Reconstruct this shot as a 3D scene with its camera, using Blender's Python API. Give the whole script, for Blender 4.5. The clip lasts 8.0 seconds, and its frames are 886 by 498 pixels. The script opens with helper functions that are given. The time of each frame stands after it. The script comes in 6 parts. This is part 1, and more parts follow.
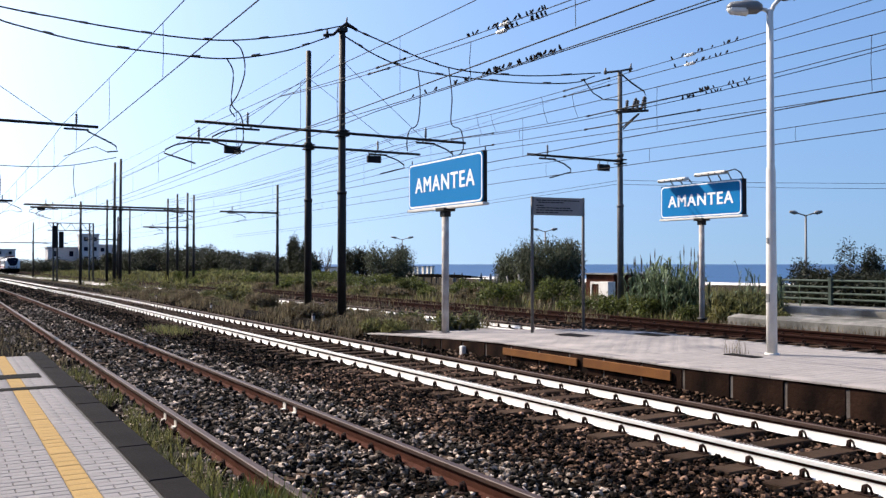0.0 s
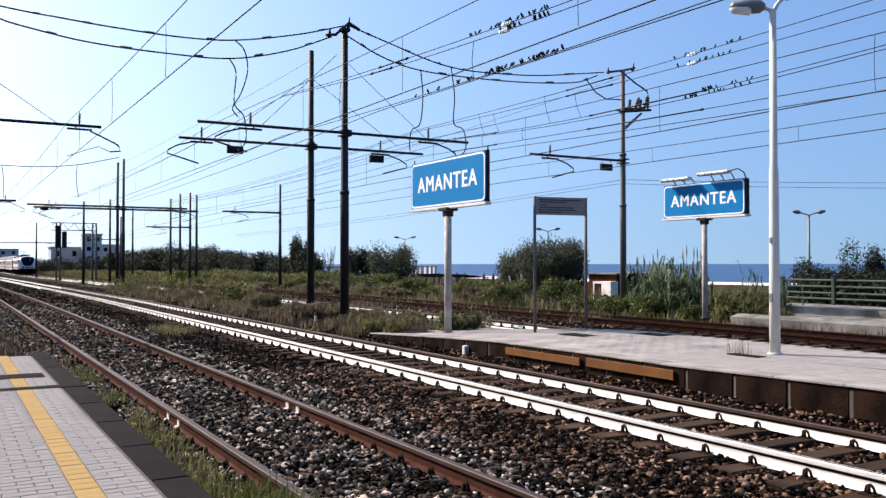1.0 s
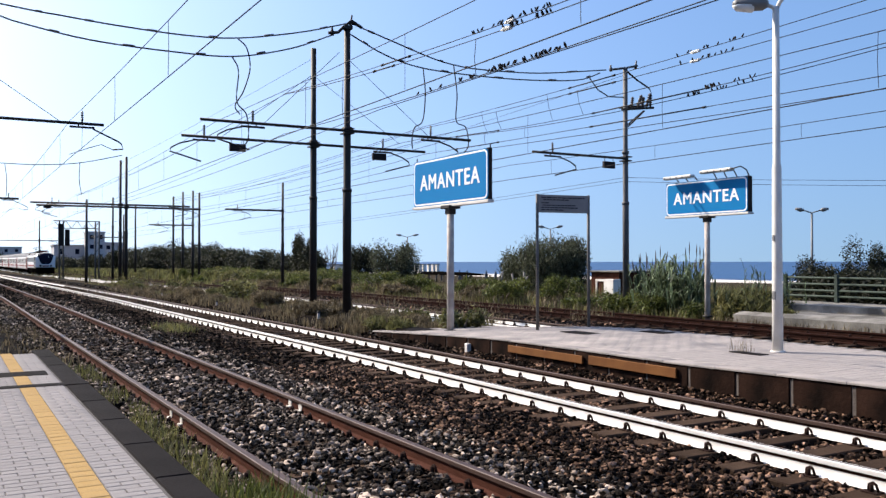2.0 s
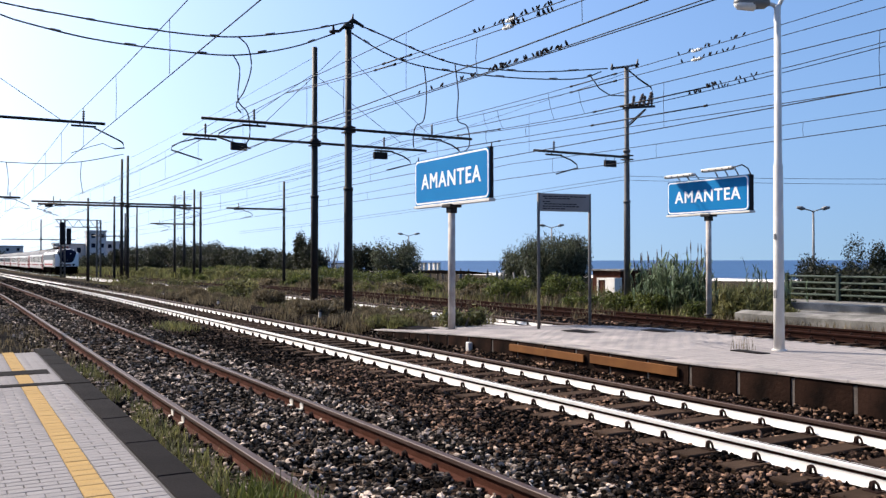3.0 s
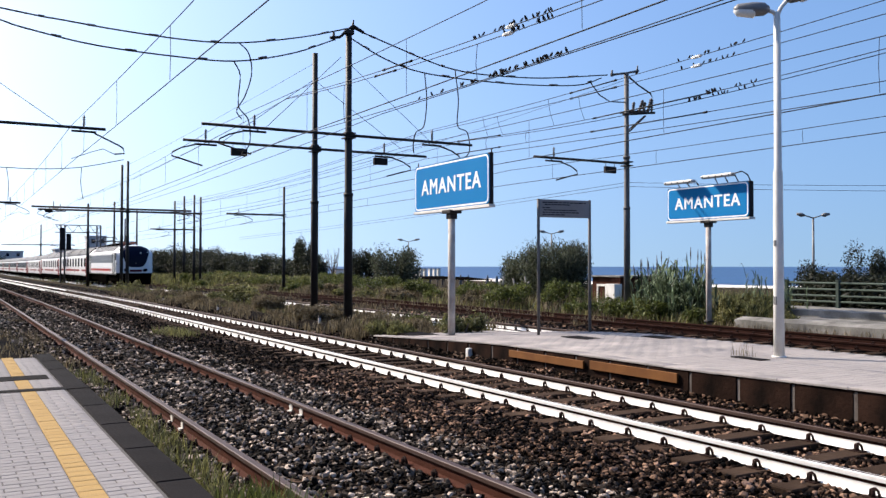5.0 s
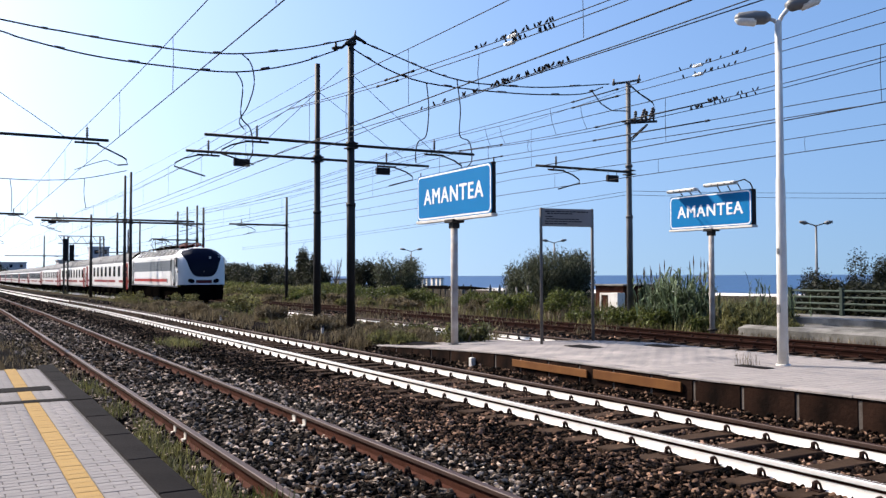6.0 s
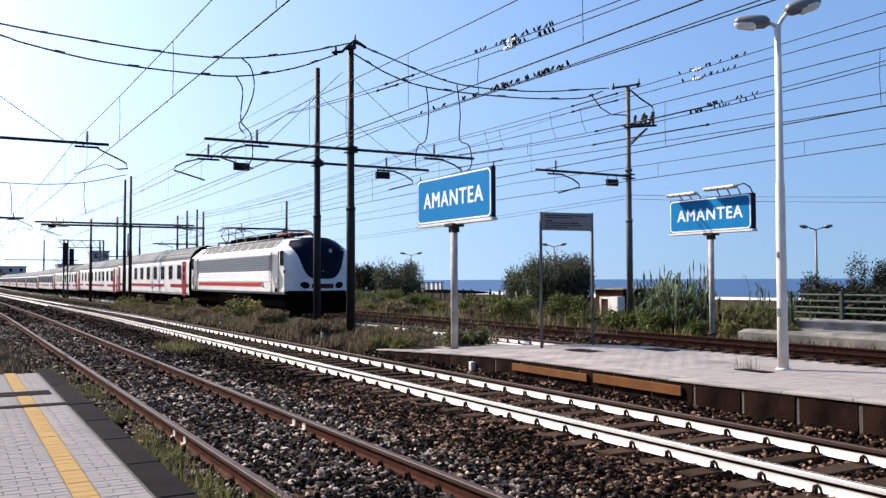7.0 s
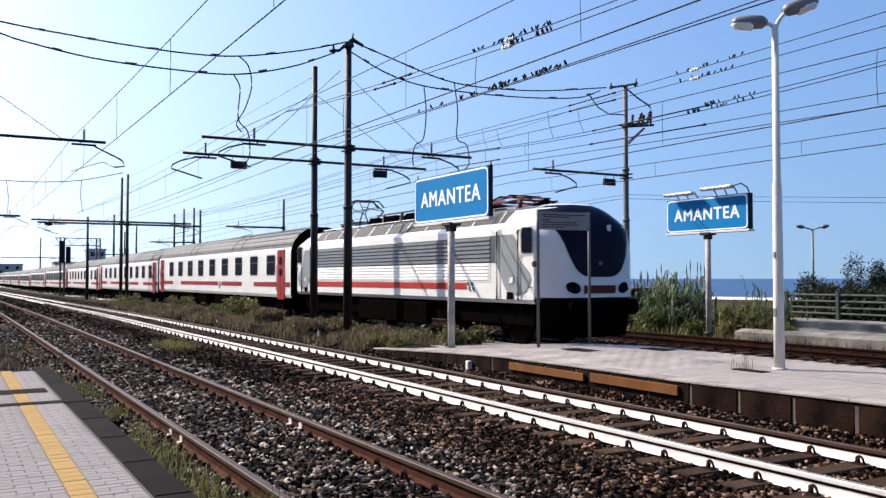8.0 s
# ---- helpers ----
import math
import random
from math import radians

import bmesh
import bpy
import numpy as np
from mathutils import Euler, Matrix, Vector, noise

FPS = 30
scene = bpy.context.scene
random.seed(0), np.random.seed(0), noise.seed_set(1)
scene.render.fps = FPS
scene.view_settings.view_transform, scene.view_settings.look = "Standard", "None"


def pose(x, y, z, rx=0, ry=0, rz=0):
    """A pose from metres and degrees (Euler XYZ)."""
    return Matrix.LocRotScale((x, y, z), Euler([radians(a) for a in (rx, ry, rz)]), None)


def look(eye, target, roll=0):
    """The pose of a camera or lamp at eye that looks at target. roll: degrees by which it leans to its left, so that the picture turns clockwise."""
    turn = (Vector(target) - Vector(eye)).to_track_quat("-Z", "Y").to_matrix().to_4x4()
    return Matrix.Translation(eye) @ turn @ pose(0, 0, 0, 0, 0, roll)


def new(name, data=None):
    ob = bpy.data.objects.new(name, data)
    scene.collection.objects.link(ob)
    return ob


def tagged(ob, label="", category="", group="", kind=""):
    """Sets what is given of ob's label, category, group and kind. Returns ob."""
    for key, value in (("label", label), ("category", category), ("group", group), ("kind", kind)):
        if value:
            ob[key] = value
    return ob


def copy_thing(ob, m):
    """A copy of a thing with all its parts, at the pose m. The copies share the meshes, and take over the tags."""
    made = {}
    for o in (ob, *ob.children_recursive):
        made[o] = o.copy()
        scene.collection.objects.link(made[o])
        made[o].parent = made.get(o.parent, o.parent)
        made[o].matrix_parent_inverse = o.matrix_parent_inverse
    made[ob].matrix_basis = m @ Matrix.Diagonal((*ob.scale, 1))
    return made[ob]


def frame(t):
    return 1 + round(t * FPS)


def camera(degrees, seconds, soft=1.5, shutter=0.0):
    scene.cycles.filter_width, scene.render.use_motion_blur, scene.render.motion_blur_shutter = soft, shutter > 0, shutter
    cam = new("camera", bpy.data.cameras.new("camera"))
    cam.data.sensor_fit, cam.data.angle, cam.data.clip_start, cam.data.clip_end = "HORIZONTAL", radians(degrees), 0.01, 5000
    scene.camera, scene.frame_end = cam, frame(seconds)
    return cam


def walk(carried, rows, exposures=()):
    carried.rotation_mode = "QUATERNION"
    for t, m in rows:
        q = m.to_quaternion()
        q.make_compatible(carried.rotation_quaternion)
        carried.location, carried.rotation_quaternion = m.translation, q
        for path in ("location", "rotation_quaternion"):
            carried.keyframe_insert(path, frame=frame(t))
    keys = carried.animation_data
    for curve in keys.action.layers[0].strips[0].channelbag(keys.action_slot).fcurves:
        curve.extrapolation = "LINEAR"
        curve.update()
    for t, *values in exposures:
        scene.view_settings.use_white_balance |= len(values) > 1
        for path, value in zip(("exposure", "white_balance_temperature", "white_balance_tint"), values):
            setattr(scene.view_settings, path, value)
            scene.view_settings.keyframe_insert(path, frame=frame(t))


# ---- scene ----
# ------------------------------------------------------------ camera
EYE = (0.0, 0.0, 1.7435)


def aim(yaw, pitch, roll):
    """Pose of the hand-held camera: yaw to the right of the track's direction, pitch upwards."""
    a, p = radians(yaw), radians(pitch)
    d = Vector((math.sin(a) * math.cos(p), math.cos(a) * math.cos(p), math.sin(p)))
    return look(EYE, Vector(EYE) + d * 10, roll)


cam = camera(53.97, 8.0, soft=1.4, shutter=0.1)
walk(cam, [
    (0.0, aim(30.032, 0.940, 0.000)), (0.5, aim(29.971, 0.955, 0.010)), (1.0, aim(29.860, 0.921, -0.02)),
    (1.5, aim(29.771, 0.831, -0.02)), (3.0, aim(29.613, 0.693, -0.05)), (3.5, aim(29.696, 0.601, 0.027)),
    (4.0, aim(29.744, 0.628, 0.091)), (4.5, aim(29.711, 0.782, 0.110)), (6.0, aim(29.445, 1.704, -0.193)),
    (6.5, aim(29.440, 1.856, -0.239)), (7.0, aim(29.456, 1.968, -0.208)), (7.5, aim(29.559, 2.012, -0.180)),
    (8.0, aim(29.646, 1.901, -0.045))])

# ------------------------------------------------------------ sky, sun, exposure
SUN_FROM = Vector((-0.507, 0.862, 0)).normalized()
SUN_EL = radians(39)
world = bpy.data.worlds.new("sky")
scene.world = world
world.use_nodes = True
sky = world.node_tree.nodes.new("ShaderNodeTexSky")
sky.sky_type, sky.sun_disc = "NISHITA", False
sky.sun_elevation, sky.sun_rotation = SUN_EL, math.atan2(SUN_FROM.x, SUN_FROM.y)
sky.air_density, sky.dust_density, sky.ozone_density, sky.altitude = 1.0, 3.05, 6.2, 0
background = world.node_tree.nodes["Background"]
background.inputs["Strength"].default_value = 0.124
# a clear sea horizon: the sky's colours are drawn from a little above it
sky_place = world.node_tree.nodes.new("ShaderNodeTexCoord")
sky_map = world.node_tree.nodes.new("ShaderNodeMapping")
sky_map.inputs["Scale"].default_value, sky_map.inputs["Location"].default_value = (1, 1, 0.55), (0, 0, 0.12)
world.node_tree.links.new(sky_place.outputs["Generated"], sky_map.inputs["Vector"])
world.node_tree.links.new(sky_map.outputs["Vector"], sky.inputs["Vector"])
sky_hue = world.node_tree.nodes.new("ShaderNodeHueSaturation")
sky_hue.inputs["Saturation"].default_value = 1.09
sky_hue.inputs["Hue"].default_value = 0.503
world.node_tree.links.new(sky.outputs[0], sky_hue.inputs["Color"])
world.node_tree.links.new(sky_hue.outputs[0], background.inputs["Color"])

sun_data = bpy.data.lights.new("sun", "SUN")
sun_data.energy, sun_data.angle, sun_data.color = 5.0, radians(0.55), (1.0, 0.89, 0.76)
sun = new("sun", sun_data)
toward = Vector((SUN_FROM.x * math.cos(SUN_EL), SUN_FROM.y * math.cos(SUN_EL), math.sin(SUN_EL)))
sun.matrix_world = look(toward * 50, (0, 0, 0))
scene.view_settings.exposure = 0.80


# ------------------------------------------------------------ materials
def mat(name, colour, rough=0.7, metal=0.0, dark=None, scale=3.0, fine=60.0, bump=0.15, mix=0.5, random_tint=0.0, island=False,
        spec=0.5, grain=0.35, skew=1.0):
    """A painted, stony or wooden surface: two colours in large stains, fine grain, relief."""
    m = bpy.data.materials.new(name)
    m.use_nodes = True
    nt = m.node_tree
    b = nt.nodes["Principled BSDF"]
    N, Lk = nt.nodes.new, nt.links.new
    co = N("ShaderNodeTexCoord")
    big, small = N("ShaderNodeTexNoise"), N("ShaderNodeTexNoise")
    big.inputs["Scale"].default_value, big.inputs["Detail"].default_value = scale, 6
    small.inputs["Scale"].default_value, small.inputs["Detail"].default_value = fine, 4
    geo = N("ShaderNodeNewGeometry")
    Lk(geo.outputs["Position"] if island else co.outputs["Object"], big.inputs["Vector"])
    Lk(geo.outputs["Position"] if island else co.outputs["Object"], small.inputs["Vector"])
    c1 = N("ShaderNodeMix")
    c1.data_type = "RGBA"
    dk = dark or tuple(v * 0.6 for v in colour)
    c1.inputs[6].default_value, c1.inputs[7].default_value = (*colour, 1), (*dk, 1)
    ramp = N("ShaderNodeMapRange")
    ramp.inputs[1].default_value, ramp.inputs[2].default_value = 0.5 - 0.25, 0.5 + 0.25
    ramp.inputs[3].default_value, ramp.inputs[4].default_value = 0.0, mix * 1.6
    ramp.clamp = True
    Lk(big.outputs["Fac"], ramp.inputs[0])
    Lk(ramp.outputs[0], c1.inputs[0])
    hsv = N("ShaderNodeHueSaturation")
    Lk(c1.outputs[2], hsv.inputs["Color"])
    val = N("ShaderNodeMath")
    val.operation = "MULTIPLY_ADD"
    val.inputs[1].default_value, val.inputs[2].default_value = grain, 1 - grain / 2
    Lk(small.outputs["Fac"], val.inputs[0])
    if random_tint:
        rnd = N("ShaderNodeMath")
        rnd.operation = "MULTIPLY_ADD"
        rnd.inputs[1].default_value, rnd.inputs[2].default_value = random_tint, 1 - random_tint / 2
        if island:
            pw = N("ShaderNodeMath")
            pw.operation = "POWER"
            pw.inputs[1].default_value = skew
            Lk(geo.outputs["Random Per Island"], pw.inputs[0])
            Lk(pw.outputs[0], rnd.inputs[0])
        else:
            Lk(N("ShaderNodeObjectInfo").outputs["Random"], rnd.inputs[0])
        mul = N("ShaderNodeMath")
        mul.operation = "MULTIPLY"
        Lk(val.outputs[0], mul.inputs[0])
        Lk(rnd.outputs[0], mul.inputs[1])
        Lk(mul.outputs[0], hsv.inputs["Value"])
    else:
        Lk(val.outputs[0], hsv.inputs["Value"])
    Lk(hsv.outputs[0], b.inputs["Base Color"])
    rr = N("ShaderNodeMath")
    rr.operation = "MULTIPLY_ADD"
    rr.inputs[1].default_value, rr.inputs[2].default_value = 0.25, rough - 0.12
    Lk(small.outputs["Fac"], rr.inputs[0])
    Lk(rr.outputs[0], b.inputs["Roughness"])
    b.inputs["Metallic"].default_value = metal
    b.inputs["Specular IOR Level"].default_value = spec
    if bump:
        bp = N("ShaderNodeBump")
        bp.inputs["Strength"].default_value, bp.inputs["Distance"].default_value = bump, 0.02
        Lk(small.outputs["Fac"], bp.inputs["Height"])
        Lk(bp.outputs[0], b.inputs["Normal"])
    return m


def glass_dark(name, colour=(0.012, 0.014, 0.018), rough=0.08):
    m = mat(name, colour, rough=rough + 0.1, bump=0, mix=0.2, grain=0.1)
    m.node_tree.nodes["Principled BSDF"].inputs["Specular IOR Level"].default_value = 0.04
    return m


M = {}
M["earth"] = mat("dry_earth", (0.046, 0.036, 0.024), dark=(0.018, 0.015, 0.009), scale=0.35, fine=9, bump=0.5, rough=0.95, spec=0.01, grain=0.6)
# Near-black, so the gaps between stones carry their shade in the colour.
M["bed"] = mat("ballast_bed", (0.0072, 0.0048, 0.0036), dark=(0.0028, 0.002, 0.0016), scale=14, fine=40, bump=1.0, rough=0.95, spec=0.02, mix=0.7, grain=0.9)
# Few pale, many near-black stones: sunlit flecks and shaded facets put into tone.
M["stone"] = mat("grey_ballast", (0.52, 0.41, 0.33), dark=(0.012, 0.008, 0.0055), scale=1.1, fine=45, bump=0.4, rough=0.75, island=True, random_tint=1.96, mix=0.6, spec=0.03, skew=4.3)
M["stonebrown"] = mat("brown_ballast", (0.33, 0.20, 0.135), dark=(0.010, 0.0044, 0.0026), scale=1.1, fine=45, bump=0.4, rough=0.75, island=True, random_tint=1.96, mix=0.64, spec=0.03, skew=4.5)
# Far stones: the darker colour stands in for the shadows between them.
M["stoneshaded"] = mat("shaded_ballast", (0.20, 0.135, 0.098), dark=(0.008, 0.0045, 0.003), scale=0.8, fine=30, bump=0.4, rough=0.8, island=True, random_tint=1.96, mix=0.75, spec=0.02, skew=5.0)
M["rust"] = mat("rusty_rail", (0.066, 0.026, 0.0175), dark=(0.02975, 0.01063, 0.0068), scale=4, fine=70, bump=0.25, rough=0.75, mix=0.6, spec=0.03)
M["rustdark"] = mat("dark_rusty_rail", (0.0272, 0.0112, 0.008), dark=(0.0128, 0.0056, 0.004), scale=4, fine=70, bump=0.25, rough=0.8, mix=0.6, spec=0.03)
M["railhead"] = mat("rusty_rail_head", (0.052, 0.0272, 0.02), dark=(0.028, 0.0136, 0.0096), scale=3, fine=80, bump=0.1, rough=0.6, metal=0.1, spec=0.3)
M["railwhite"] = mat("white_rail_paint", (0.76, 0.74, 0.71), dark=(0.55, 0.51, 0.47), scale=5, fine=60, bump=0.1, rough=0.6, mix=0.4, grain=0.15)
M["sleeper"] = mat("weathered_sleeper", (0.06375, 0.0408, 0.02805), dark=(0.02125, 0.0136, 0.00935), scale=3, fine=35, bump=0.5, rough=0.9, random_tint=0.6, spec=0.03)
M["clip"] = mat("rusty_fastening", (0.024, 0.0136, 0.0112), rough=0.8, fine=40, bump=0.3, spec=0.03)
M["pave"] = mat("grey_paving", (0.237, 0.2212, 0.2173), dark=(0.1896, 0.1778, 0.1738), scale=1.6, fine=50, bump=0.15, rough=0.9, random_tint=0.08, mix=0.6, spec=0.03, grain=0.25)
M["paveisl"] = mat("pale_paving", (0.335, 0.298, 0.275), dark=(0.19, 0.175, 0.17), scale=1.3, fine=30, bump=0.2, rough=0.95, random_tint=0.10, mix=0.75, spec=0.03, grain=0.35)
M["joint"] = mat("paving_bed", (0.1085, 0.1015, 0.0959), scale=4, fine=60, bump=0.3, rough=0.95, spec=0.03)
M["yellow"] = mat("yellow_tactile_tile", (0.3476, 0.2251, 0.0869), dark=(0.2607, 0.1817, 0.0869), scale=3, fine=50, bump=0.2, rough=0.85, random_tint=0.05, mix=0.6, spec=0.03)
M["coping"] = mat("dark_kerb_stone", (0.016, 0.014, 0.014), dark=(0.008, 0.0072, 0.0072), scale=2, fine=45, bump=0.25, rough=0.9, random_tint=0.2, spec=0.03)
M["wallstone"] = mat("dark_platform_stone", (0.0296, 0.0152, 0.0104), dark=(0.0064, 0.004, 0.0032), scale=3.5, fine=25, bump=0.5, rough=0.9, random_tint=0.5, mix=0.7, spec=0.03)
M["mortar"] = mat("pale_mortar", (0.153, 0.1305, 0.1125), dark=(0.063, 0.0495, 0.0423), scale=5, fine=40, bump=0.5, rough=0.95, mix=0.8)
M["ochre"] = mat("ochre_board", (0.164, 0.068, 0.0192), dark=(0.104, 0.04, 0.012), scale=2.5, fine=50, bump=0.1, rough=0.8, mix=0.6, spec=0.15)
M["mast"] = mat("weathered_steel_mast", (0.02325, 0.0186, 0.01674), dark=(0.01116, 0.007905, 0.00651), scale=2.5, fine=35, bump=0.2, rough=0.6, mix=0.6, metal=0.1, spec=0.3)
M["mastgrey"] = mat("grey_steel_mast", (0.1156, 0.1088, 0.1054), dark=(0.0612, 0.0544, 0.051), scale=2.5, fine=35, bump=0.2, rough=0.6, mix=0.5, metal=0.1, spec=0.3)
M["wire"] = mat("dark_copper_wire", (0.0105, 0.0105, 0.0126), rough=0.7, bump=0, metal=0.0, spec=0.2)
M["insul"] = mat("porcelain_insulator", (0.10, 0.08, 0.075), rough=0.35, bump=0)
M["whitepaint"] = mat("white_painted_steel", (0.6624, 0.644, 0.6072), dark=(0.414, 0.368, 0.322), scale=2.2, fine=40, bump=0.1, rough=0.55, mix=0.4, grain=0.15, spec=0.3)
M["postpaint"] = mat("rust_stained_post_paint", (0.567, 0.5265, 0.486), dark=(0.216, 0.162, 0.135), scale=2.5, fine=40, bump=0.1, rough=0.6, mix=0.6, grain=0.2, spec=0.2)
M["signblue"] = mat("blue_sign_enamel", (0.00312, 0.1638, 0.3978), dark=(0.00312, 0.1443, 0.3666), scale=1.2, fine=30, bump=0.02, rough=0.6, mix=0.5, grain=0.08, spec=0.08)
M["signwhite"] = mat("white_sign_enamel", (0.85, 0.86, 0.88), rough=0.4, bump=0, mix=0.15, grain=0.08)
M["signcase"] = mat("dark_sign_case", (0.014, 0.010, 0.011), rough=0.7, bump=0.1, spec=0.2)
M["boardgrey"] = mat("faded_notice", (0.22, 0.205, 0.205), dark=(0.17, 0.155, 0.155), rough=0.7, scale=3, bump=0.05)
M["print"] = mat("dark_print", (0.025, 0.023, 0.025), rough=0.8, bump=0, spec=0.1)
M["trainwhite"] = mat("white_train_paint", (0.66, 0.65, 0.645), dark=(0.52, 0.51, 0.50), scale=1.0, fine=20, bump=0.02, rough=0.38, mix=0.35, grain=0.08)
M["traingrey"] = mat("grey_train_paint", (0.068, 0.083, 0.103), dark=(0.05, 0.06, 0.075), scale=1.5, fine=25, bump=0.02, rough=0.5, mix=0.4, grain=0.1, spec=0.2)
M["panelgrey"] = mat("pale_grey_train_paint", (0.22, 0.24, 0.26), dark=(0.18, 0.195, 0.21), scale=1.5, fine=25, bump=0.02, rough=0.5, mix=0.4, grain=0.1, spec=0.2)
M["trainroof"] = mat("grey_roof_paint", (0.0765, 0.0792, 0.0873), dark=(0.045, 0.045, 0.0495), scale=1.2, fine=25, bump=0.05, rough=0.6, mix=0.6, grain=0.15, spec=0.2)
M["roofdark"] = mat("dark_roof_panel", (0.018, 0.0192, 0.0222), dark=(0.0108, 0.0108, 0.012), scale=1.2, fine=25, bump=0.05, rough=0.6, mix=0.5, spec=0.15)
M["trainred"] = mat("red_train_paint", (0.34, 0.017, 0.013), dark=(0.26, 0.014, 0.011), scale=1.5, fine=25, bump=0.02, rough=0.5, mix=0.3, grain=0.08, spec=0.2)
M["doorred"] = mat("deep_red_door_paint", (0.22, 0.010, 0.012), dark=(0.16, 0.008, 0.010), scale=1.5, fine=25, bump=0.02, rough=0.5, mix=0.3, grain=0.08, spec=0.15)
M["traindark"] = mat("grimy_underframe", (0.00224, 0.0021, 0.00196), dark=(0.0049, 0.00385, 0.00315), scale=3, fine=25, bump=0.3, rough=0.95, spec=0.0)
M["trainglass"] = glass_dark("tinted_train_glass", (0.006, 0.008, 0.02), 0.02)
M["redpanto"] = mat("red_oxide_paint", (0.16, 0.018, 0.014), rough=0.7, bump=0.1)
M["darkred"] = mat("dark_red_paint", (0.10, 0.010, 0.010), rough=0.6, bump=0, spec=0.2)
M["lamp"] = mat("grey_lamp_housing", (0.16, 0.16, 0.16), rough=0.5, bump=0.05)
M["lampglass"] = mat("pale_lamp_cover", (0.75, 0.75, 0.72), rough=0.3, bump=0, mix=0.2)
M["concrete"] = mat("pale_concrete", (0.265, 0.25, 0.23), dark=(0.10, 0.095, 0.085), scale=1.6, fine=25, bump=0.4, rough=0.95, mix=0.85, spec=0.05, grain=0.5)
M["fence"] = mat("green_railing_paint", (0.0264, 0.0408, 0.03264), dark=(0.0432, 0.0552, 0.0456), rough=0.7, scale=5, bump=0.1, spec=0.2)
M["bark"] = mat("grey_bark", (0.11, 0.085, 0.065), rough=0.95, scale=6, fine=40, bump=0.6)


def leafmat(name, c, d, tint=0.9, scale=0.8):
    m = mat(name, c, dark=d, scale=scale, fine=20, bump=0, rough=0.65, island=True, random_tint=tint, mix=0.6, spec=0.3)
    nt = m.node_tree
    b = nt.nodes["Principled BSDF"]
    thin, both = nt.nodes.new("ShaderNodeBsdfTranslucent"), nt.nodes.new("ShaderNodeMixShader")
    both.inputs[0].default_value = 0.35
    nt.links.new(b.inputs["Base Color"].links[0].from_socket, thin.inputs["Color"])
    nt.links.new(b.outputs[0], both.inputs[1])
    nt.links.new(thin.outputs[0], both.inputs[2])
    nt.links.new(both.outputs[0], nt.nodes["Material Output"].inputs["Surface"])
    return m


M["leafdark"] = leafmat("dark_olive_leaf", (0.032, 0.0352, 0.0192), (0.012, 0.0144, 0.0088), tint=1.2)
M["leafolive"] = leafmat("grey_olive_leaf", (0.088, 0.098, 0.058), (0.026, 0.031, 0.02), tint=1.3)
M["leafgreen"] = leafmat("fresh_green_leaf", (0.105, 0.118, 0.027), (0.034, 0.045, 0.012), tint=1.3)
M["grassdry"] = leafmat("dry_grass", (0.1857, 0.1466, 0.08602), (0.05376, 0.04106, 0.02346), scale=1.5, tint=1.5)
M["grassgreen"] = leafmat("green_grass", (0.177, 0.1628, 0.059), (0.04956, 0.05664, 0.01888), scale=1.2, tint=1.5)
M["reed"] = leafmat("grey_green_reed", (0.15, 0.19, 0.105), (0.045, 0.068, 0.036), tint=1.4)
M["hill"] = mat("hazy_town_wall", (0.5, 0.48, 0.48), dark=(0.36, 0.34, 0.35), scale=0.2, fine=2, bump=0, rough=0.9)
M["scrub"] = mat("scrub_hillside", (0.055, 0.06, 0.03), dark=(0.03, 0.034, 0.018), scale=0.03, fine=0.6, bump=0.6, rough=0.95, spec=0.05)
M["sand"] = mat("beach_sand", (0.66, 0.60, 0.52), dark=(0.5, 0.45, 0.38), scale=0.1, fine=3, bump=0.2, rough=0.95)
M["sea"] = mat("sea_water", (0.014, 0.046, 0.115), dark=(0.022, 0.066, 0.15), scale=0.02, fine=0.6, bump=0.5, rough=0.45, mix=0.6, spec=0.25)


# ------------------------------------------------------------ mesh helpers
def box(bm, x0, x1, y0, y1, z0, z1, bevel=0.0):
    vs = [bm.verts.new(c) for c in ((x0, y0, z0), (x1, y0, z0), (x1, y1, z0), (x0, y1, z0), (x0, y0, z1), (x1, y0, z1), (x1, y1, z1), (x0, y1, z1))]
    fs = [bm.faces.new([vs[i] for i in q]) for q in ((3, 2, 1, 0), (4, 5, 6, 7), (0, 1, 5, 4), (1, 2, 6, 5), (2, 3, 7, 6), (3, 0, 4, 7))]
    if bevel:
        es = list({e for f in fs for e in f.edges})
        bmesh.ops.bevel(bm, geom=es, offset=bevel, segments=1, affect="EDGES")


def tube(bm, pts, r, seg=6, closed_ends=True):
    """A round bar along points; r is one radius or one for each point."""
    pts = [Vector(p) for p in pts]
    rs = r if isinstance(r, (list, tuple)) else [r] * len(pts)
    rings = []
    ref = None
    for i, p in enumerate(pts):
        d = (pts[min(i + 1, len(pts) - 1)] - pts[max(i - 1, 0)]).normalized()
        if ref is None:
            ref = Vector((0, 0, 1)) if abs(d.z) < 0.9 else Vector((1, 0, 0))
        u = d.cross(ref).normalized()
        v = d.cross(u).normalized()
        rings.append([bm.verts.new(p + (u * math.cos(k * math.tau / seg) + v * math.sin(k * math.tau / seg)) * rs[i]) for k in range(seg)])
    for a, b in zip(rings, rings[1:]):
        for k in range(seg):
            f = bm.faces.new((a[k], a[(k + 1) % seg], b[(k + 1) % seg], b[k]))
            f.smooth = True
    if closed_ends and seg > 2:
        bm.faces.new(rings[0])
        bm.faces.new(rings[-1][::-1])


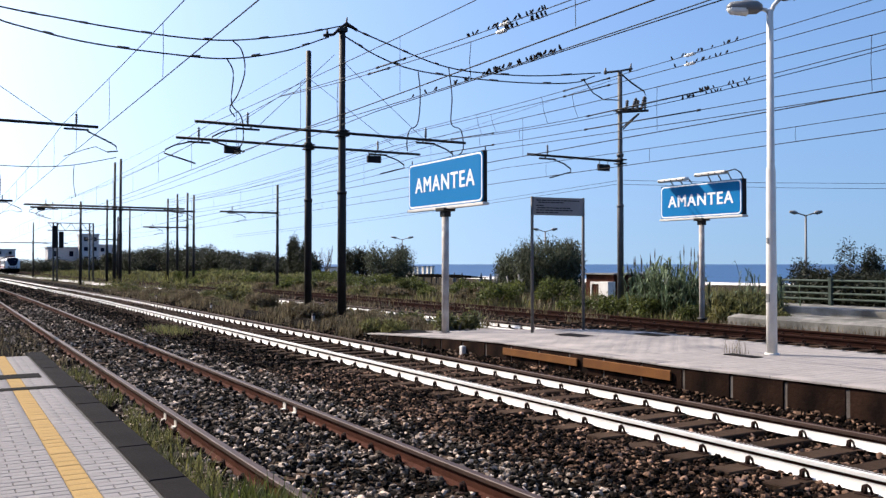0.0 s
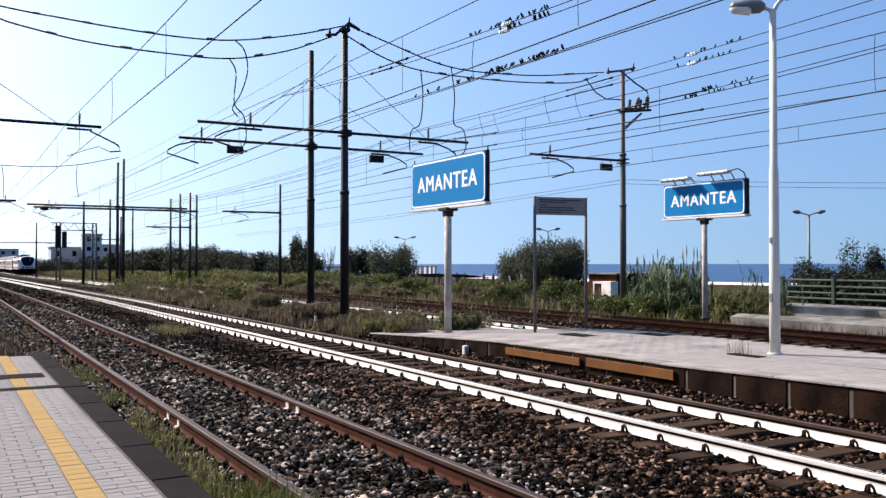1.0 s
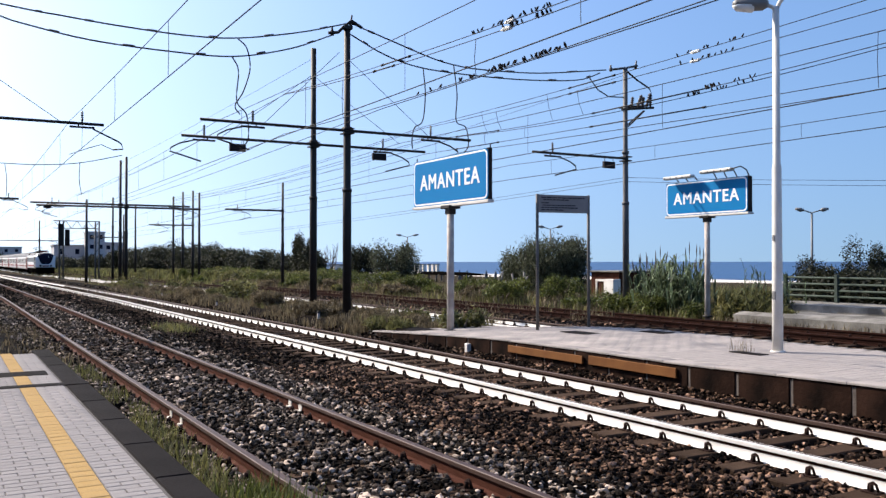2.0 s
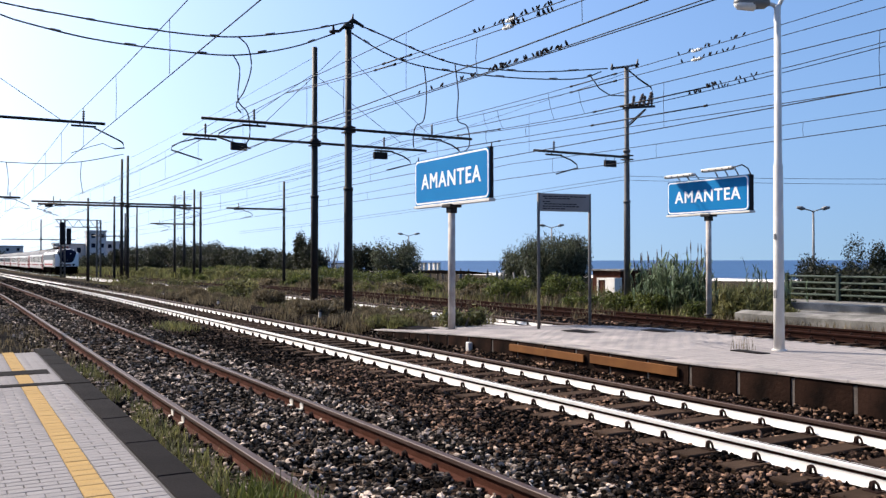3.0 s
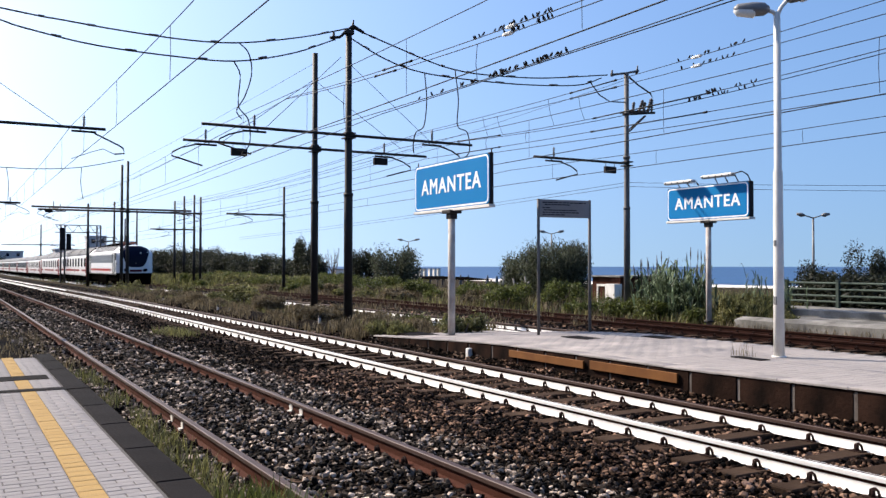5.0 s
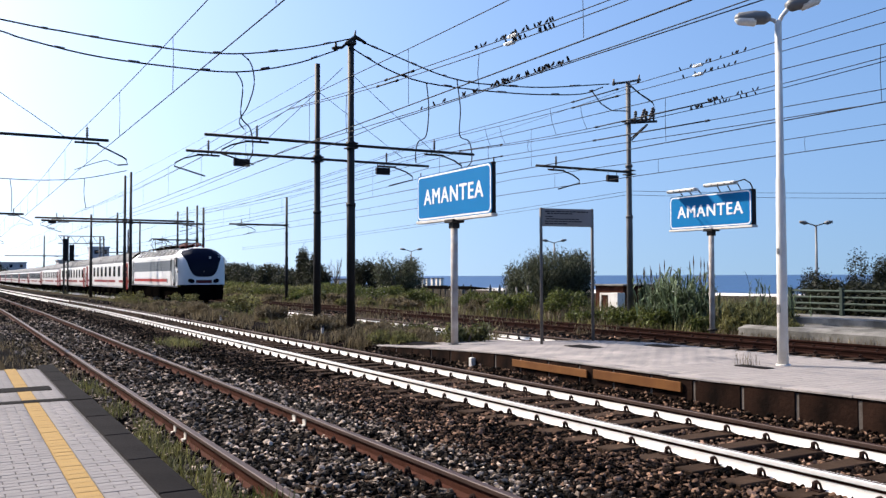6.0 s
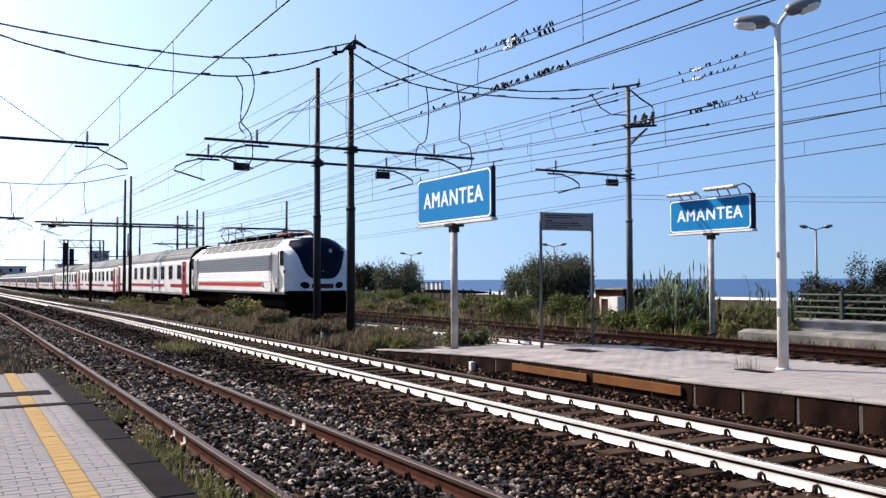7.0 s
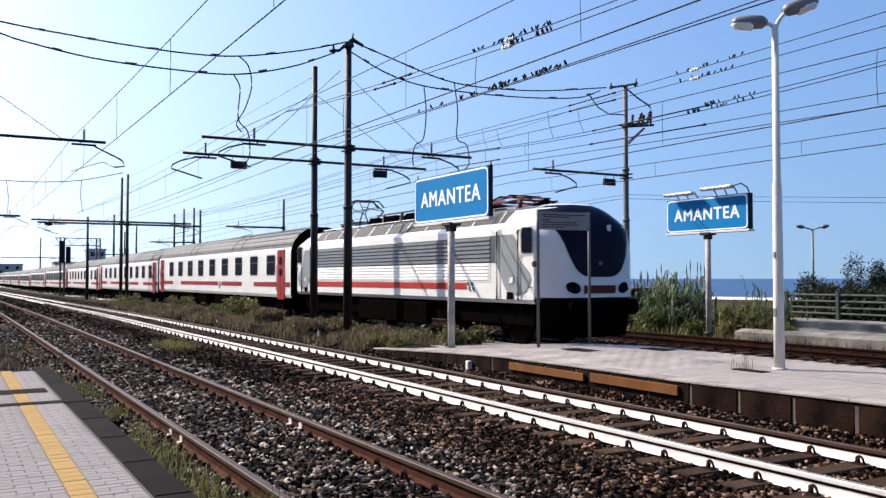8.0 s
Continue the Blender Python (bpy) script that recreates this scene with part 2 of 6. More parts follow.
def curve(pts, n=6):
    """Points along a smooth curve through the given ones."""
    p = [Vector(q) for q in pts]
    p = [p[0] * 2 - p[1], *p, p[-1] * 2 - p[-2]]
    out = []
    for i in range(1, len(p) - 2):
        a, b, c, d = p[i - 1:i + 3]
        for k in range(n):
            t = k / n
            out.append(0.5 * (2 * b + (c - a) * t + (2 * a - 5 * b + 4 * c - d) * t * t + (3 * b - a - 3 * c + d) * t ** 3))
    return out + [p[-2]]


def extrude_y(bm, profile, ys, shift=None, smooth=False, caps=True):
    """Sweep a closed (x, z) outline along y. shift(y) gives (dx, dz)."""
    rings = []
    for y in ys:
        dx, dz = shift(y) if shift else (0, 0)
        rings.append([bm.verts.new((x + dx, y, z + dz)) for x, z in profile])
    n = len(profile)
    for a, b in zip(rings, rings[1:]):
        for k in range(n):
            f = bm.faces.new((a[k], a[(k + 1) % n], b[(k + 1) % n], b[k]))
            f.smooth = smooth
    if caps:
        bm.faces.new(rings[0][::-1])
        bm.faces.new(rings[-1])


def mesh_of(name, bm, material):
    bmesh.ops.recalc_face_normals(bm, faces=bm.faces)
    me = bpy.data.meshes.new(name)
    bm.to_mesh(me)
    bm.free()
    for m in material if isinstance(material, (list, tuple)) else [material]:
        me.materials.append(m)
    return me


def part(name, bm, material, parent=None, label="", at=None):
    """Link a bmesh as one mesh object, under a thing or a part."""
    ob = new(name, mesh_of(name, bm, material))
    ob.parent = parent
    if at is not None:
        ob.matrix_basis = at
    if label:
        ob["label"] = label
    return ob


def piece(name, me, parent, m, label=""):
    ob = new(name, me)
    ob.parent = parent
    ob.matrix_basis = m
    if label:
        ob["label"] = label
    return ob


def thing(name, m, label, category, group="", kind=""):
    ob = new(name)
    ob.empty_display_size = 0.2
    ob.matrix_basis = m
    return tagged(ob, label, category, group, kind)


def grid_mesh(name, xs, ys, zf, material):
    """One sheet over the plan, its height from zf(x, y)."""
    verts = [(x, y, zf(x, y)) for y in ys for x in xs]
    n = len(xs)
    faces = [(j * n + i, j * n + i + 1, (j + 1) * n + i + 1, (j + 1) * n + i) for j in range(len(ys) - 1) for i in range(n - 1)]
    me = bpy.data.meshes.new(name)
    me.from_pydata(verts, [], faces)
    me.materials.append(material)
    for f in me.polygons:
        f.use_smooth = True
    return me


def wob(x, y, s=1.0):
    return noise.noise((x * s, y * s, 3.7))


# ------------------------------------------------------------ ground and sea
def fall(y):
    """The line falls very slightly southwards."""
    return -0.0045 * min(max(0.0, y - 45), 130)


TRACKS = {1: 3.125, 2: 7.476, 3: 13.92, 4: 18.72}
GAUGE = 1.505


def ground_z(x, y):
    z = -0.32 + fall(y) + 0.04 * wob(x, y, 0.5)
    if x > 21.5:
        z += min(1.0, (x - 21.5) / 1.5) * 0.25
    if x > 32:
        z -= min(1.0, (x - 32) / 60) * 1.6
    if x > 92:
        z -= min(1.0, (x - 92) / 175) * 3.2
    if 9.3 < x < 12.6 and y > 16:
        z += 0.2
    if y > 300:
        z = min(z, -0.9)
    return z


def steps(*cuts):
    out = []
    for a, b, s in cuts:
        n = max(1, round((b - a) / s))
        out += [a + (b - a) * i / n for i in range(n)]
    return out + [cuts[-1][1]]


xs = steps((-4500, -300, 600), (-300, -20, 40), (-20, 1, 3), (1, 26, 0.5), (26, 110, 3), (110, 290, 12), (290, 400, 55), (400, 4500, 800))
ys = steps((-4500, -300, 600), (-300, -30, 30), (-30, 80, 0.9), (80, 220, 6), (220, 700, 60), (700, 4500, 700))
ground = new("ground", grid_mesh("ground", xs, ys, lambda x, y: ground_z(x, y) if x < 275 else -6.0, M["earth"]))
tagged(ground, "dry earth ground with sparse growth round the tracks", "ground", kind="structure")
sea = new("sea", grid_mesh("sea", [150, 300, 900, 4600], steps((-4600, 4600, 460)), lambda x, y: -4.75, M["sea"]))
beach = new("beach", grid_mesh("beach", steps((150, 275, 5)), steps((-600, 1400, 20)), lambda x, y: ground_z(x, y) + 0.06 + 0.08 * wob(x, y, 0.06), M["sand"]))
tagged(beach, "bright pale sand beach along the sea", "beach", kind="structure")
tagged(sea, "calm blue sea reaching the horizon", "sea", kind="structure")


# unseen scrub-grown hills added on the land side, behind the viewer, for dark reflections
hills = new("backdrop", grid_mesh("backdrop", steps((-620, -70, 25)), steps((-700, 900, 40)),
                                  lambda x, y: -1 + 75 * min(1, max(0, (-70 - x) / 180)) ** 0.8 * (0.8 + 0.25 * wob(x, y, 0.008)), M["scrub"]))
tagged(hills, "unseen scrub-grown hillside added on the land side", "hill", kind="structure")

# ------------------------------------------------------------ tracks
def bed_z(x, y):
    if x > 11.5:
        return -0.20 + fall(y) + 0.03 * wob(x, y, 1.6)
    z = float(np.interp(x, [4.3, 5.3, 6.1, 8.7], [-0.145, -0.15, -0.175, -0.19])) + 0.03 * wob(x, y, 1.3)
    if x > 8.75:
        z += 0.36 * (x - 8.75)
    return z + fall(y)


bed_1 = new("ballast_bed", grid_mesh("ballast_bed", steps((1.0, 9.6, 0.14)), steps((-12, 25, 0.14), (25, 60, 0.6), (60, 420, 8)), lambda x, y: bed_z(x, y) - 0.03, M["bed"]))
tagged(bed_1, "gravel bed with gap shade put into its colour, under the two platform tracks", "ballast", kind="structure")
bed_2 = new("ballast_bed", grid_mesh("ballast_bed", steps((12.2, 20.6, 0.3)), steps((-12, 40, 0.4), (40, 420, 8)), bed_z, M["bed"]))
tagged(bed_2, "gravel bed with gap shade put into its colour, under the seaside tracks", "ballast", kind="structure")

RAIL_WEB = [(-0.075, -0.16), (0.075, -0.16), (0.07, -0.148), (0.015, -0.13), (0.012, -0.045), (-0.012, -0.045), (-0.015, -0.13), (-0.07, -0.148)]
RAIL_HEAD = [(-0.036, -0.04), (-0.02, -0.047), (0.02, -0.047), (0.036, -0.04), (0.036, -0.006), (0.03, 0), (-0.03, 0), (-0.036, -0.006)]


def sleeper_mesh():
    bm = bmesh.new()
    box(bm, -1.27, 1.27, -0.125, 0.125, -0.30, -0.155, 0.012)
    return mesh_of("sleeper", bm, M["sleeper"])


def clip_mesh():
    bm = bmesh.new()
    box(bm, -0.17, 0.17, -0.07, 0.07, -0.163, -0.145)
    for s in (-1, 1):
        tube(bm, [(s * 0.10, -0.045, -0.145), (s * 0.11, -0.03, -0.09), (s * 0.105, 0.0, -0.075), (s * 0.11, 0.03, -0.09), (s * 0.10, 0.045, -0.145)], 0.013, 5)
        tube(bm, [(s * 0.125, 0, -0.15), (s * 0.125, 0, -0.085)], 0.02, 6)
    return mesh_of("fastening", bm, M["clip"])


SLEEPER, CLIP = sleeper_mesh(), clip_mesh()


def track(name, x, webmat, headmat, label, y0, near, far):
    t = thing(name, pose(x, 0, 0), label, "railway track", kind="structure")
    ys_ = steps((-14, 60, 2), (60, 420, 12))
    for s in (-1, 1):
        bm = bmesh.new()
        extrude_y(bm, [(px + s * GAUGE / 2, pz) for px, pz in RAIL_WEB], ys_, lambda y: (0, fall(y)))
        r = part("rail", bm, webmat, t)
        bm = bmesh.new()
        extrude_y(bm, [(px + s * GAUGE / 2, pz) for px, pz in RAIL_HEAD], ys_, lambda y: (0, fall(y)))
        painted = webmat is M["railwhite"]
        part("rail_head", bm, webmat if painted and s < 0 else headmat, r)
        if painted:
            # The overhanging head's shade on the web, laid on as a dark strip.
            bm = bmesh.new()
            c = s * GAUGE / 2
            extrude_y(bm, [(c - 0.0185, -0.074), (c - 0.0115, -0.074), (c - 0.0115, -0.048), (c - 0.0185, -0.048)], ys_, lambda y: (0, fall(y)))
            part("shade_strip", bm, M["rustdark"], r, "dark strip standing in for the shade below the rail head")
            for w, z, m_, label_ in ((0.013, 0.002, M["rustdark"], "dark worn line on the running surface"),):
                bm = bmesh.new()
                c = s * GAUGE / 2
                extrude_y(bm, [(c - w, -0.001), (c + w, -0.001), (c + w, z), (c - w, z)], ys_, lambda y: (0, fall(y)))
                part("running_surface", bm, m_, r, label_)
    y = y0 - 0.6 * math.ceil((y0 - near) / 0.6)
    while y < far:
        sl = piece("sleeper", SLEEPER, t, pose(random.uniform(-.02, .02), y + random.uniform(-.012, .012), fall(y), 0, 0, random.uniform(-.5, .5)))
        for s in (-1, 1):
            piece("fastening", CLIP, sl, pose(s * GAUGE / 2, 0, 0))
        y += 0.6
    return t


track("track_1", TRACKS[1], M["rust"], M["railhead"], "rusty unused railway track in grey gravel", 10.4, -1, 40)
track("track_2", TRACKS[2], M["railwhite"], M["railhead"], "railway track with white-painted rails on brown sleepers", 10.473, -1, 75)
track("track_3", TRACKS[3], M["railwhite"], M["railhead"], "railway track with white-painted rails among weeds", 10.473, 5, 60)
track("track_4", TRACKS[4], M["rustdark"], M["rustdark"], "rusty seaside siding in gravel", 10.1, 5, 40)

# ------------------------------------------------------------ platforms
PZ = 0.30
def array_mesh(name, verts, faces, material):
    """A mesh from numpy arrays of corners and of faces with equal corner counts."""
    me = bpy.data.meshes.new(name)
    k = faces.shape[1]
    me.vertices.add(len(verts))
    me.vertices.foreach_set("co", verts.astype(np.float32).ravel())
    me.loops.add(faces.size)
    me.loops.foreach_set("vertex_index", faces.astype(np.int32).ravel())
    me.polygons.add(len(faces))
    me.polygons.foreach_set("loop_start", np.arange(0, faces.size, k, dtype=np.int32))
    me.polygons.foreach_set("loop_total", np.full(len(faces), k, dtype=np.int32))
    me.update(calc_edges=True)
    me.validate()
    me.materials.append(material)
    return me


def rounded(bm, u0, u1, v0, v1, r, d0, d1, seg=6):
    """A rounded plate in the plane x = const: u runs along -y, v along z, depth along x."""
    pts = []
    for cu, cv, a0 in ((u1 - r, v1 - r, 0), (u0 + r, v1 - r, 90), (u0 + r, v0 + r, 180), (u1 - r, v0 + r, 270)):
        for k in range(seg + 1):
            a = radians(a0 + 90 * k / seg)
            pts.append((cu + r * math.cos(a), cv + r * math.sin(a)))
    a = [bm.verts.new((d0, -u, v)) for u, v in pts]
    b = [bm.verts.new((d1, -u, v)) for u, v in pts]
    bm.faces.new(a)
    bm.faces.new(b[::-1])
    for i in range(len(pts)):
        j = (i + 1) % len(pts)
        bm.faces.new((a[i], b[i], b[j], a[j]))


def island_z(x, y):
    """The seaside platform leans a little and ramps down at its end."""
    n = np.interp(y, [5.9, 7.2, 9, 11.65, 13.9, 15.4, 17.4, 19.8], [.335, .315, .28, .275, .255, .205, .12, .01])
    f = np.interp(y, [13.4, 15.3, 18.4, 20], [.35, .275, .06, .0])
    return float(n + (f - n) * (x - 9.1) / 3.5)


def block_mesh(name, sx, sy, sz, material, bev=0.006):
    """A paving block, its top at z = 0."""
    bm = bmesh.new()
    a, b = [], []
    for cx, cy in ((-1, -1), (1, -1), (1, 1), (-1, 1)):
        a.append(bm.verts.new((cx * sx / 2, cy * sy / 2, -sz)))
    m = [bm.verts.new((v.co.x, v.co.y, -bev)) for v in a]
    t = [bm.verts.new((v.co.x - math.copysign(bev, v.co.x), v.co.y - math.copysign(bev, v.co.y), 0)) for v in a]
    for p, q in ((a, m), (m, t)):
        for i in range(4):
            bm.faces.new((p[i], p[(i + 1) % 4], q[(i + 1) % 4], q[i]))
    bm.faces.new(t)
    return mesh_of(name, bm, material)


def joined_blocks(name, spots, sx, sy, sz, material, parent, bev=0.006, lie=None):
    """Blocks past the ones that are parts, as one mesh."""
    base = np.array([(cx * sx / 2, cy * sy / 2, -sz) for cx, cy in ((-1, -1), (1, -1), (1, 1), (-1, 1))]
                    + [(cx * sx / 2, cy * sy / 2, -bev) for cx, cy in ((-1, -1), (1, -1), (1, 1), (-1, 1))]
                    + [(cx * (sx / 2 - bev), cy * (sy / 2 - bev), 0) for cx, cy in ((-1, -1), (1, -1), (1, 1), (-1, 1))])
    q = np.array([(i, (i + 1) % 4, 4 + (i + 1) % 4, 4 + i) for i in range(4)] + [(4 + i, 4 + (i + 1) % 4, 8 + (i + 1) % 4, 8 + i) for i in range(4)] + [(8, 9, 10, 11)])
    s = np.array(spots)
    v = (base[None] + s[:, None, :]).reshape(-1, 3)
    if lie:
        for i in range(len(v)):
            c = s[i // 12]
            v[i, 2] += lie(v[i, 0], v[i, 1]) - lie(c[0], c[1])
    f = (q[None] + 12 * np.arange(len(s))[:, None, None]).reshape(-1, 4)
    ob = new(name, array_mesh(name, v, f, material))
    ob.parent = parent
    ob["kind"] = "stuff"
    return ob


# white paint marks on the rusty rails
for x, y in ((2.373, 10.73), (2.373, 10.2), (3.878, 10.75), (3.878, 10.38)):
    bm = bmesh.new()
    rounded(bm, -0.055, 0.055, -0.128, -0.05, 0.03, -0.024, -0.0125)
    rounded(bm, -0.04, 0.05, -0.15, -0.122, 0.013, -0.06, -0.02)
    t = thing("paint_mark", pose(x, y, 0), "white paint mark on the side of a rusty rail", "paint mark", "rail marks")
    part("mark", bm, M["whitepaint"], t)


# ------------------------------------------------------------ near platform
def near_platform():
    p = thing("platform_1", pose(0, 0, 0), "station platform paved in grey blocks with a yellow line", "platform", kind="structure")
    END = 15.0
    bm = bmesh.new()
    box(bm, -7.0, 1.21, -12, END, -0.5, PZ - 0.007)
    part("platform_base", bm, M["joint"], p)
    bm = bmesh.new()
    box(bm, -7.0, -1.6, -12, END - 0.02, PZ - 0.004, PZ)
    part("platform_surface", bm, M["pave"], p)
    kerb = block_mesh("kerb_stone", 0.255, 1.193, 0.62, M["coping"], 0.012)
    for i in range(22):
        piece("kerb_stone", kerb, p, pose(1.342, -10.18 + i * 1.2, PZ + random.uniform(-.006, .004), 0, 0, random.uniform(-.25, .25)))
    yel = block_mesh("yellow_tile", 0.156, 0.148, 0.03, M["yellow"], 0.005)
    for i in range(144):
        piece("yellow_tile", yel, p, pose(0.806, -6.4 + i * 0.15, PZ + 0.002 + random.uniform(-.001, .002)))
    paver = block_mesh("paving_block", 0.195, 0.095, 0.03, M["pave"], 0.004)
    half = block_mesh("paving_block", 0.095, 0.095, 0.03, M["pave"], 0.004)
    spots, halves, n = [], [], 0
    for j in range(200):
        y = -4.95 + j * 0.1
        odd = j % 2
        row = [(0.625 - 0.2 * i - 0.1 * odd, 0) for i in range(12)] + [(0.988 + 0.1 * odd, 0), (1.138 - 0.2 * odd, 1)] + ([(0.675, 1)] if odd else [])
        for x, small in row:
            z = PZ + random.uniform(-.0015, .001)
            if 4.6 < y < 8.4 and x > -0.1 and n < 300:
                piece("paving_block", half if small else paver, p, pose(x, y, z, 0, 0, random.uniform(-.3, .3)))
                n += 1
            else:
                (halves if small else spots).append((x, y, z))
    joined_blocks("paving_blocks", spots, 0.195, 0.095, 0.03, M["pave"], p, 0.004)
    joined_blocks("half_blocks", halves, 0.095, 0.095, 0.03, M["pave"], p, 0.004)
    bm = bmesh.new()
    box(bm, -1.6, 1.13, 12.1, 12.55, PZ - 0.002, PZ + 0.006)
    part("drain_cover", bm, M["coping"], p, "dark band across the platform")
    bm = bmesh.new()
    box(bm, -1.6, 1.47, 10.98, 11.2, PZ + 0.0025, PZ + 0.007)
    part("drain_channel", bm, M["coping"], p, "dark strip across the platform")
    return p


near_platform()


# ------------------------------------------------------------ seaside platform
def far_platform():
    p = thing("platform_2", pose(0, 0, 0), "low island platform paved in pale blocks, ramped at its end", "platform", kind="structure")
    base = new("platform_base", grid_mesh("platform_base", steps((9.14, 12.6, 0.4)), steps((-12, 19.8, 0.4)), lambda x, y: island_z(x, y) - 0.007, M["joint"]))
    base.parent = p
    bm = bmesh.new()
    extrude_y(bm, [(12.5, -0.5), (12.62, -0.5), (12.62, 0.30), (12.5, 0.30)], [-12, 12.5, 13.4, 15.3, 18.4, 19.8], lambda y: (0, island_z(12.6, y) - 0.32))
    part("rear_wall", bm, M["wallstone"], p)
    paver = block_mesh("paving_block", 0.2965, 0.1465, 0.03, M["paveisl"], 0.002)
    spots, n = [], 0
    for j in range(186):
        y = -8.0 + j * 0.15
        for i in range(11):
            x = 9.56 + 0.3 * i + (0.15 if j % 2 else 0)
            if x > 12.5 or y > 19.7:
                continue
            z = island_z(x, y) + random.uniform(-.0015, .001)
            if 6.0 < y < 10.2 and n < 300:
                piece("paving_block", paver, p, pose(x, y, z, math.degrees(island_z(x, y + .5) - island_z(x, y - .5)), -math.degrees(island_z(x + .5, y) - island_z(x - .5, y)), 0))
                n += 1
            else:
                spots.append((x, y, z))
    joined_blocks("paving_blocks", spots, 0.2965, 0.1465, 0.03, M["paveisl"], p, 0.002, island_z)
    joined_blocks("half_blocks", [(9.485, -7.85 + 0.3 * j, island_z(9.485, -7.85 + 0.3 * j)) for j in range(92)], 0.145, 0.145, 0.03, M["paveisl"], p, 0.004, island_z)
    # edge slabs and the stone face below them
    slab = block_mesh("edge_slab", 0.29, 0.99, 0.03, M["paveisl"], 0.01)
    stone = bmesh.new()
    box(stone, -0.10, 0.10, -0.408, 0.408, -0.62, -0.012, 0.012)
    stone = mesh_of("face_stone", stone, M["wallstone"])
    bm = bmesh.new()
    extrude_y(bm, [(9.148, -0.5), (9.4, -0.5), (9.4, -0.035), (9.148, -0.035)], steps((-12, 19.8, 1.0)), lambda y: (0, max(island_z(9.2, y) - 0.02, -0.2)))
    part("mortar", bm, M["mortar"], p)
    for i in range(32):
        y = -11 + i
        a = math.degrees(math.atan2(island_z(9.2, y + .5) - island_z(9.2, y - .5), 1))
        if y < 19.5:
            piece("edge_slab", slab, p, pose(9.262, y, island_z(9.2, y) + 0.004, a, 0, 0))
    for i in range(36):
        y = -10.35 + i * 0.86
        if y < 19.5:
            piece("face_stone", stone, p, pose(9.235 + random.uniform(-.008, .004), y, min(island_z(9.2, y), 0.31), 0, 0, random.uniform(-.6, .6)))
    for y0, y1, z0, z1 in ((9.2, 11.16, 0.055, 0.2), (11.32, 13.5, 0.045, 0.175)):
        bm = bmesh.new()
        box(bm, 9.085, 9.12, y0, y1, z0, z1, 0.006)
        part("ochre_board", bm, M["ochre"], p, "ochre-painted board on the platform face")
    for x, y, rx, ry in ((11.0, 13.75, 0.42, 0.40), (12.1, 12.75, 0.35, 0.32), (10.73, 9.32, 0.2, 0.3)):
        bm = bmesh.new()
        box(bm, x - rx / 2, x + rx / 2, y - ry, y + ry, 0, 0.012, 0.004)
        part("manhole_cover", bm, M["coping"], p, "dark cover in the paving", pose(0, 0, island_z(x, y) + 0.002))
    bm = bmesh.new()
    box(bm, 9.55, 10.3, 18.3, 19.4, 0, 0.02)
    part("ramp_plate", bm, M["coping"], p, "dark plate at the ramp", pose(0, 0, island_z(9.9, 18.4) - 0.01))


far_platform()

# unseen wall added to close the land side, cutting sky fill and reflections
bm = bmesh.new()
box(bm, -9.5, -8.0, -40, 24, -0.5, 6.5)
tagged(part("added_wall", bm, M["concrete"]), "plain unseen wall added along the near platform", "wall", kind="structure")
# third, low platform wall beyond the siding
bm = bmesh.new()
extrude_y(bm, [(20.75, -0.5), (22.2, -0.5), (22.2, 0.22), (21.1, 0.2), (20.75, 0.12)], steps((-12, 18.6, 1.7)), lambda y: (0.03 * wob(1, y), 0.012 * wob(5, y)))
tagged(part("platform_3", bm, M["concrete"]), "low weathered concrete platform edge beside the siding", "platform", kind="structure")
bm = bmesh.new()
extrude_y(bm, [(22.3, -0.5), (24.4, -0.5), (24.4, 0.43), (22.3, 0.42)], steps((-12, 19.9, 2.2)), lambda y: (0.04 * wob(2, y), 0.015 * wob(7, y)))
tagged(part("pavement", bm, M["concrete"]), "pale concrete walk along the railing", "pavement", kind="structure")


# ------------------------------------------------------------ station name signs
def text_mesh(body, size, material, bold=0.011, spacing=1.14):
    cu = bpy.data.curves.new("lettering", "FONT")
    cu.body, cu.size, cu.align_x, cu.align_y = body, size, "CENTER", "CENTER"
    cu.extrude, cu.space_character, cu.resolution_u = 0.004, spacing, 4
    tmp = bpy.data.objects.new("lettering", cu)
    scene.collection.objects.link(tmp)
    bpy.context.view_layer.update()
    me = bpy.data.meshes.new_from_object(tmp.evaluated_get(bpy.context.evaluated_depsgraph_get()))
    bpy.data.objects.remove(tmp)
    bpy.data.curves.remove(cu)
    # heavier strokes: the letters once more, set a little aside and back
    base = np.array([v.co[:] for v in me.vertices])
    faces = [tuple(f.vertices) for f in me.polygons]
    verts, polys = [], []
    for dx, dy, dz in ((0, 0, 0), (bold, 0, -0.0006), (-bold, 0, -0.0012), (0, bold * .6, -0.0018), (0, -bold * .6, -0.0024)):
        polys += [tuple(i + len(verts) for i in f) for f in faces]
        verts += [tuple(p) for p in base + (dx, dy, dz)]
    me = bpy.data.meshes.new("lettering")
    me.from_pydata(verts, [], polys)
    me.materials.append(material)
    return me


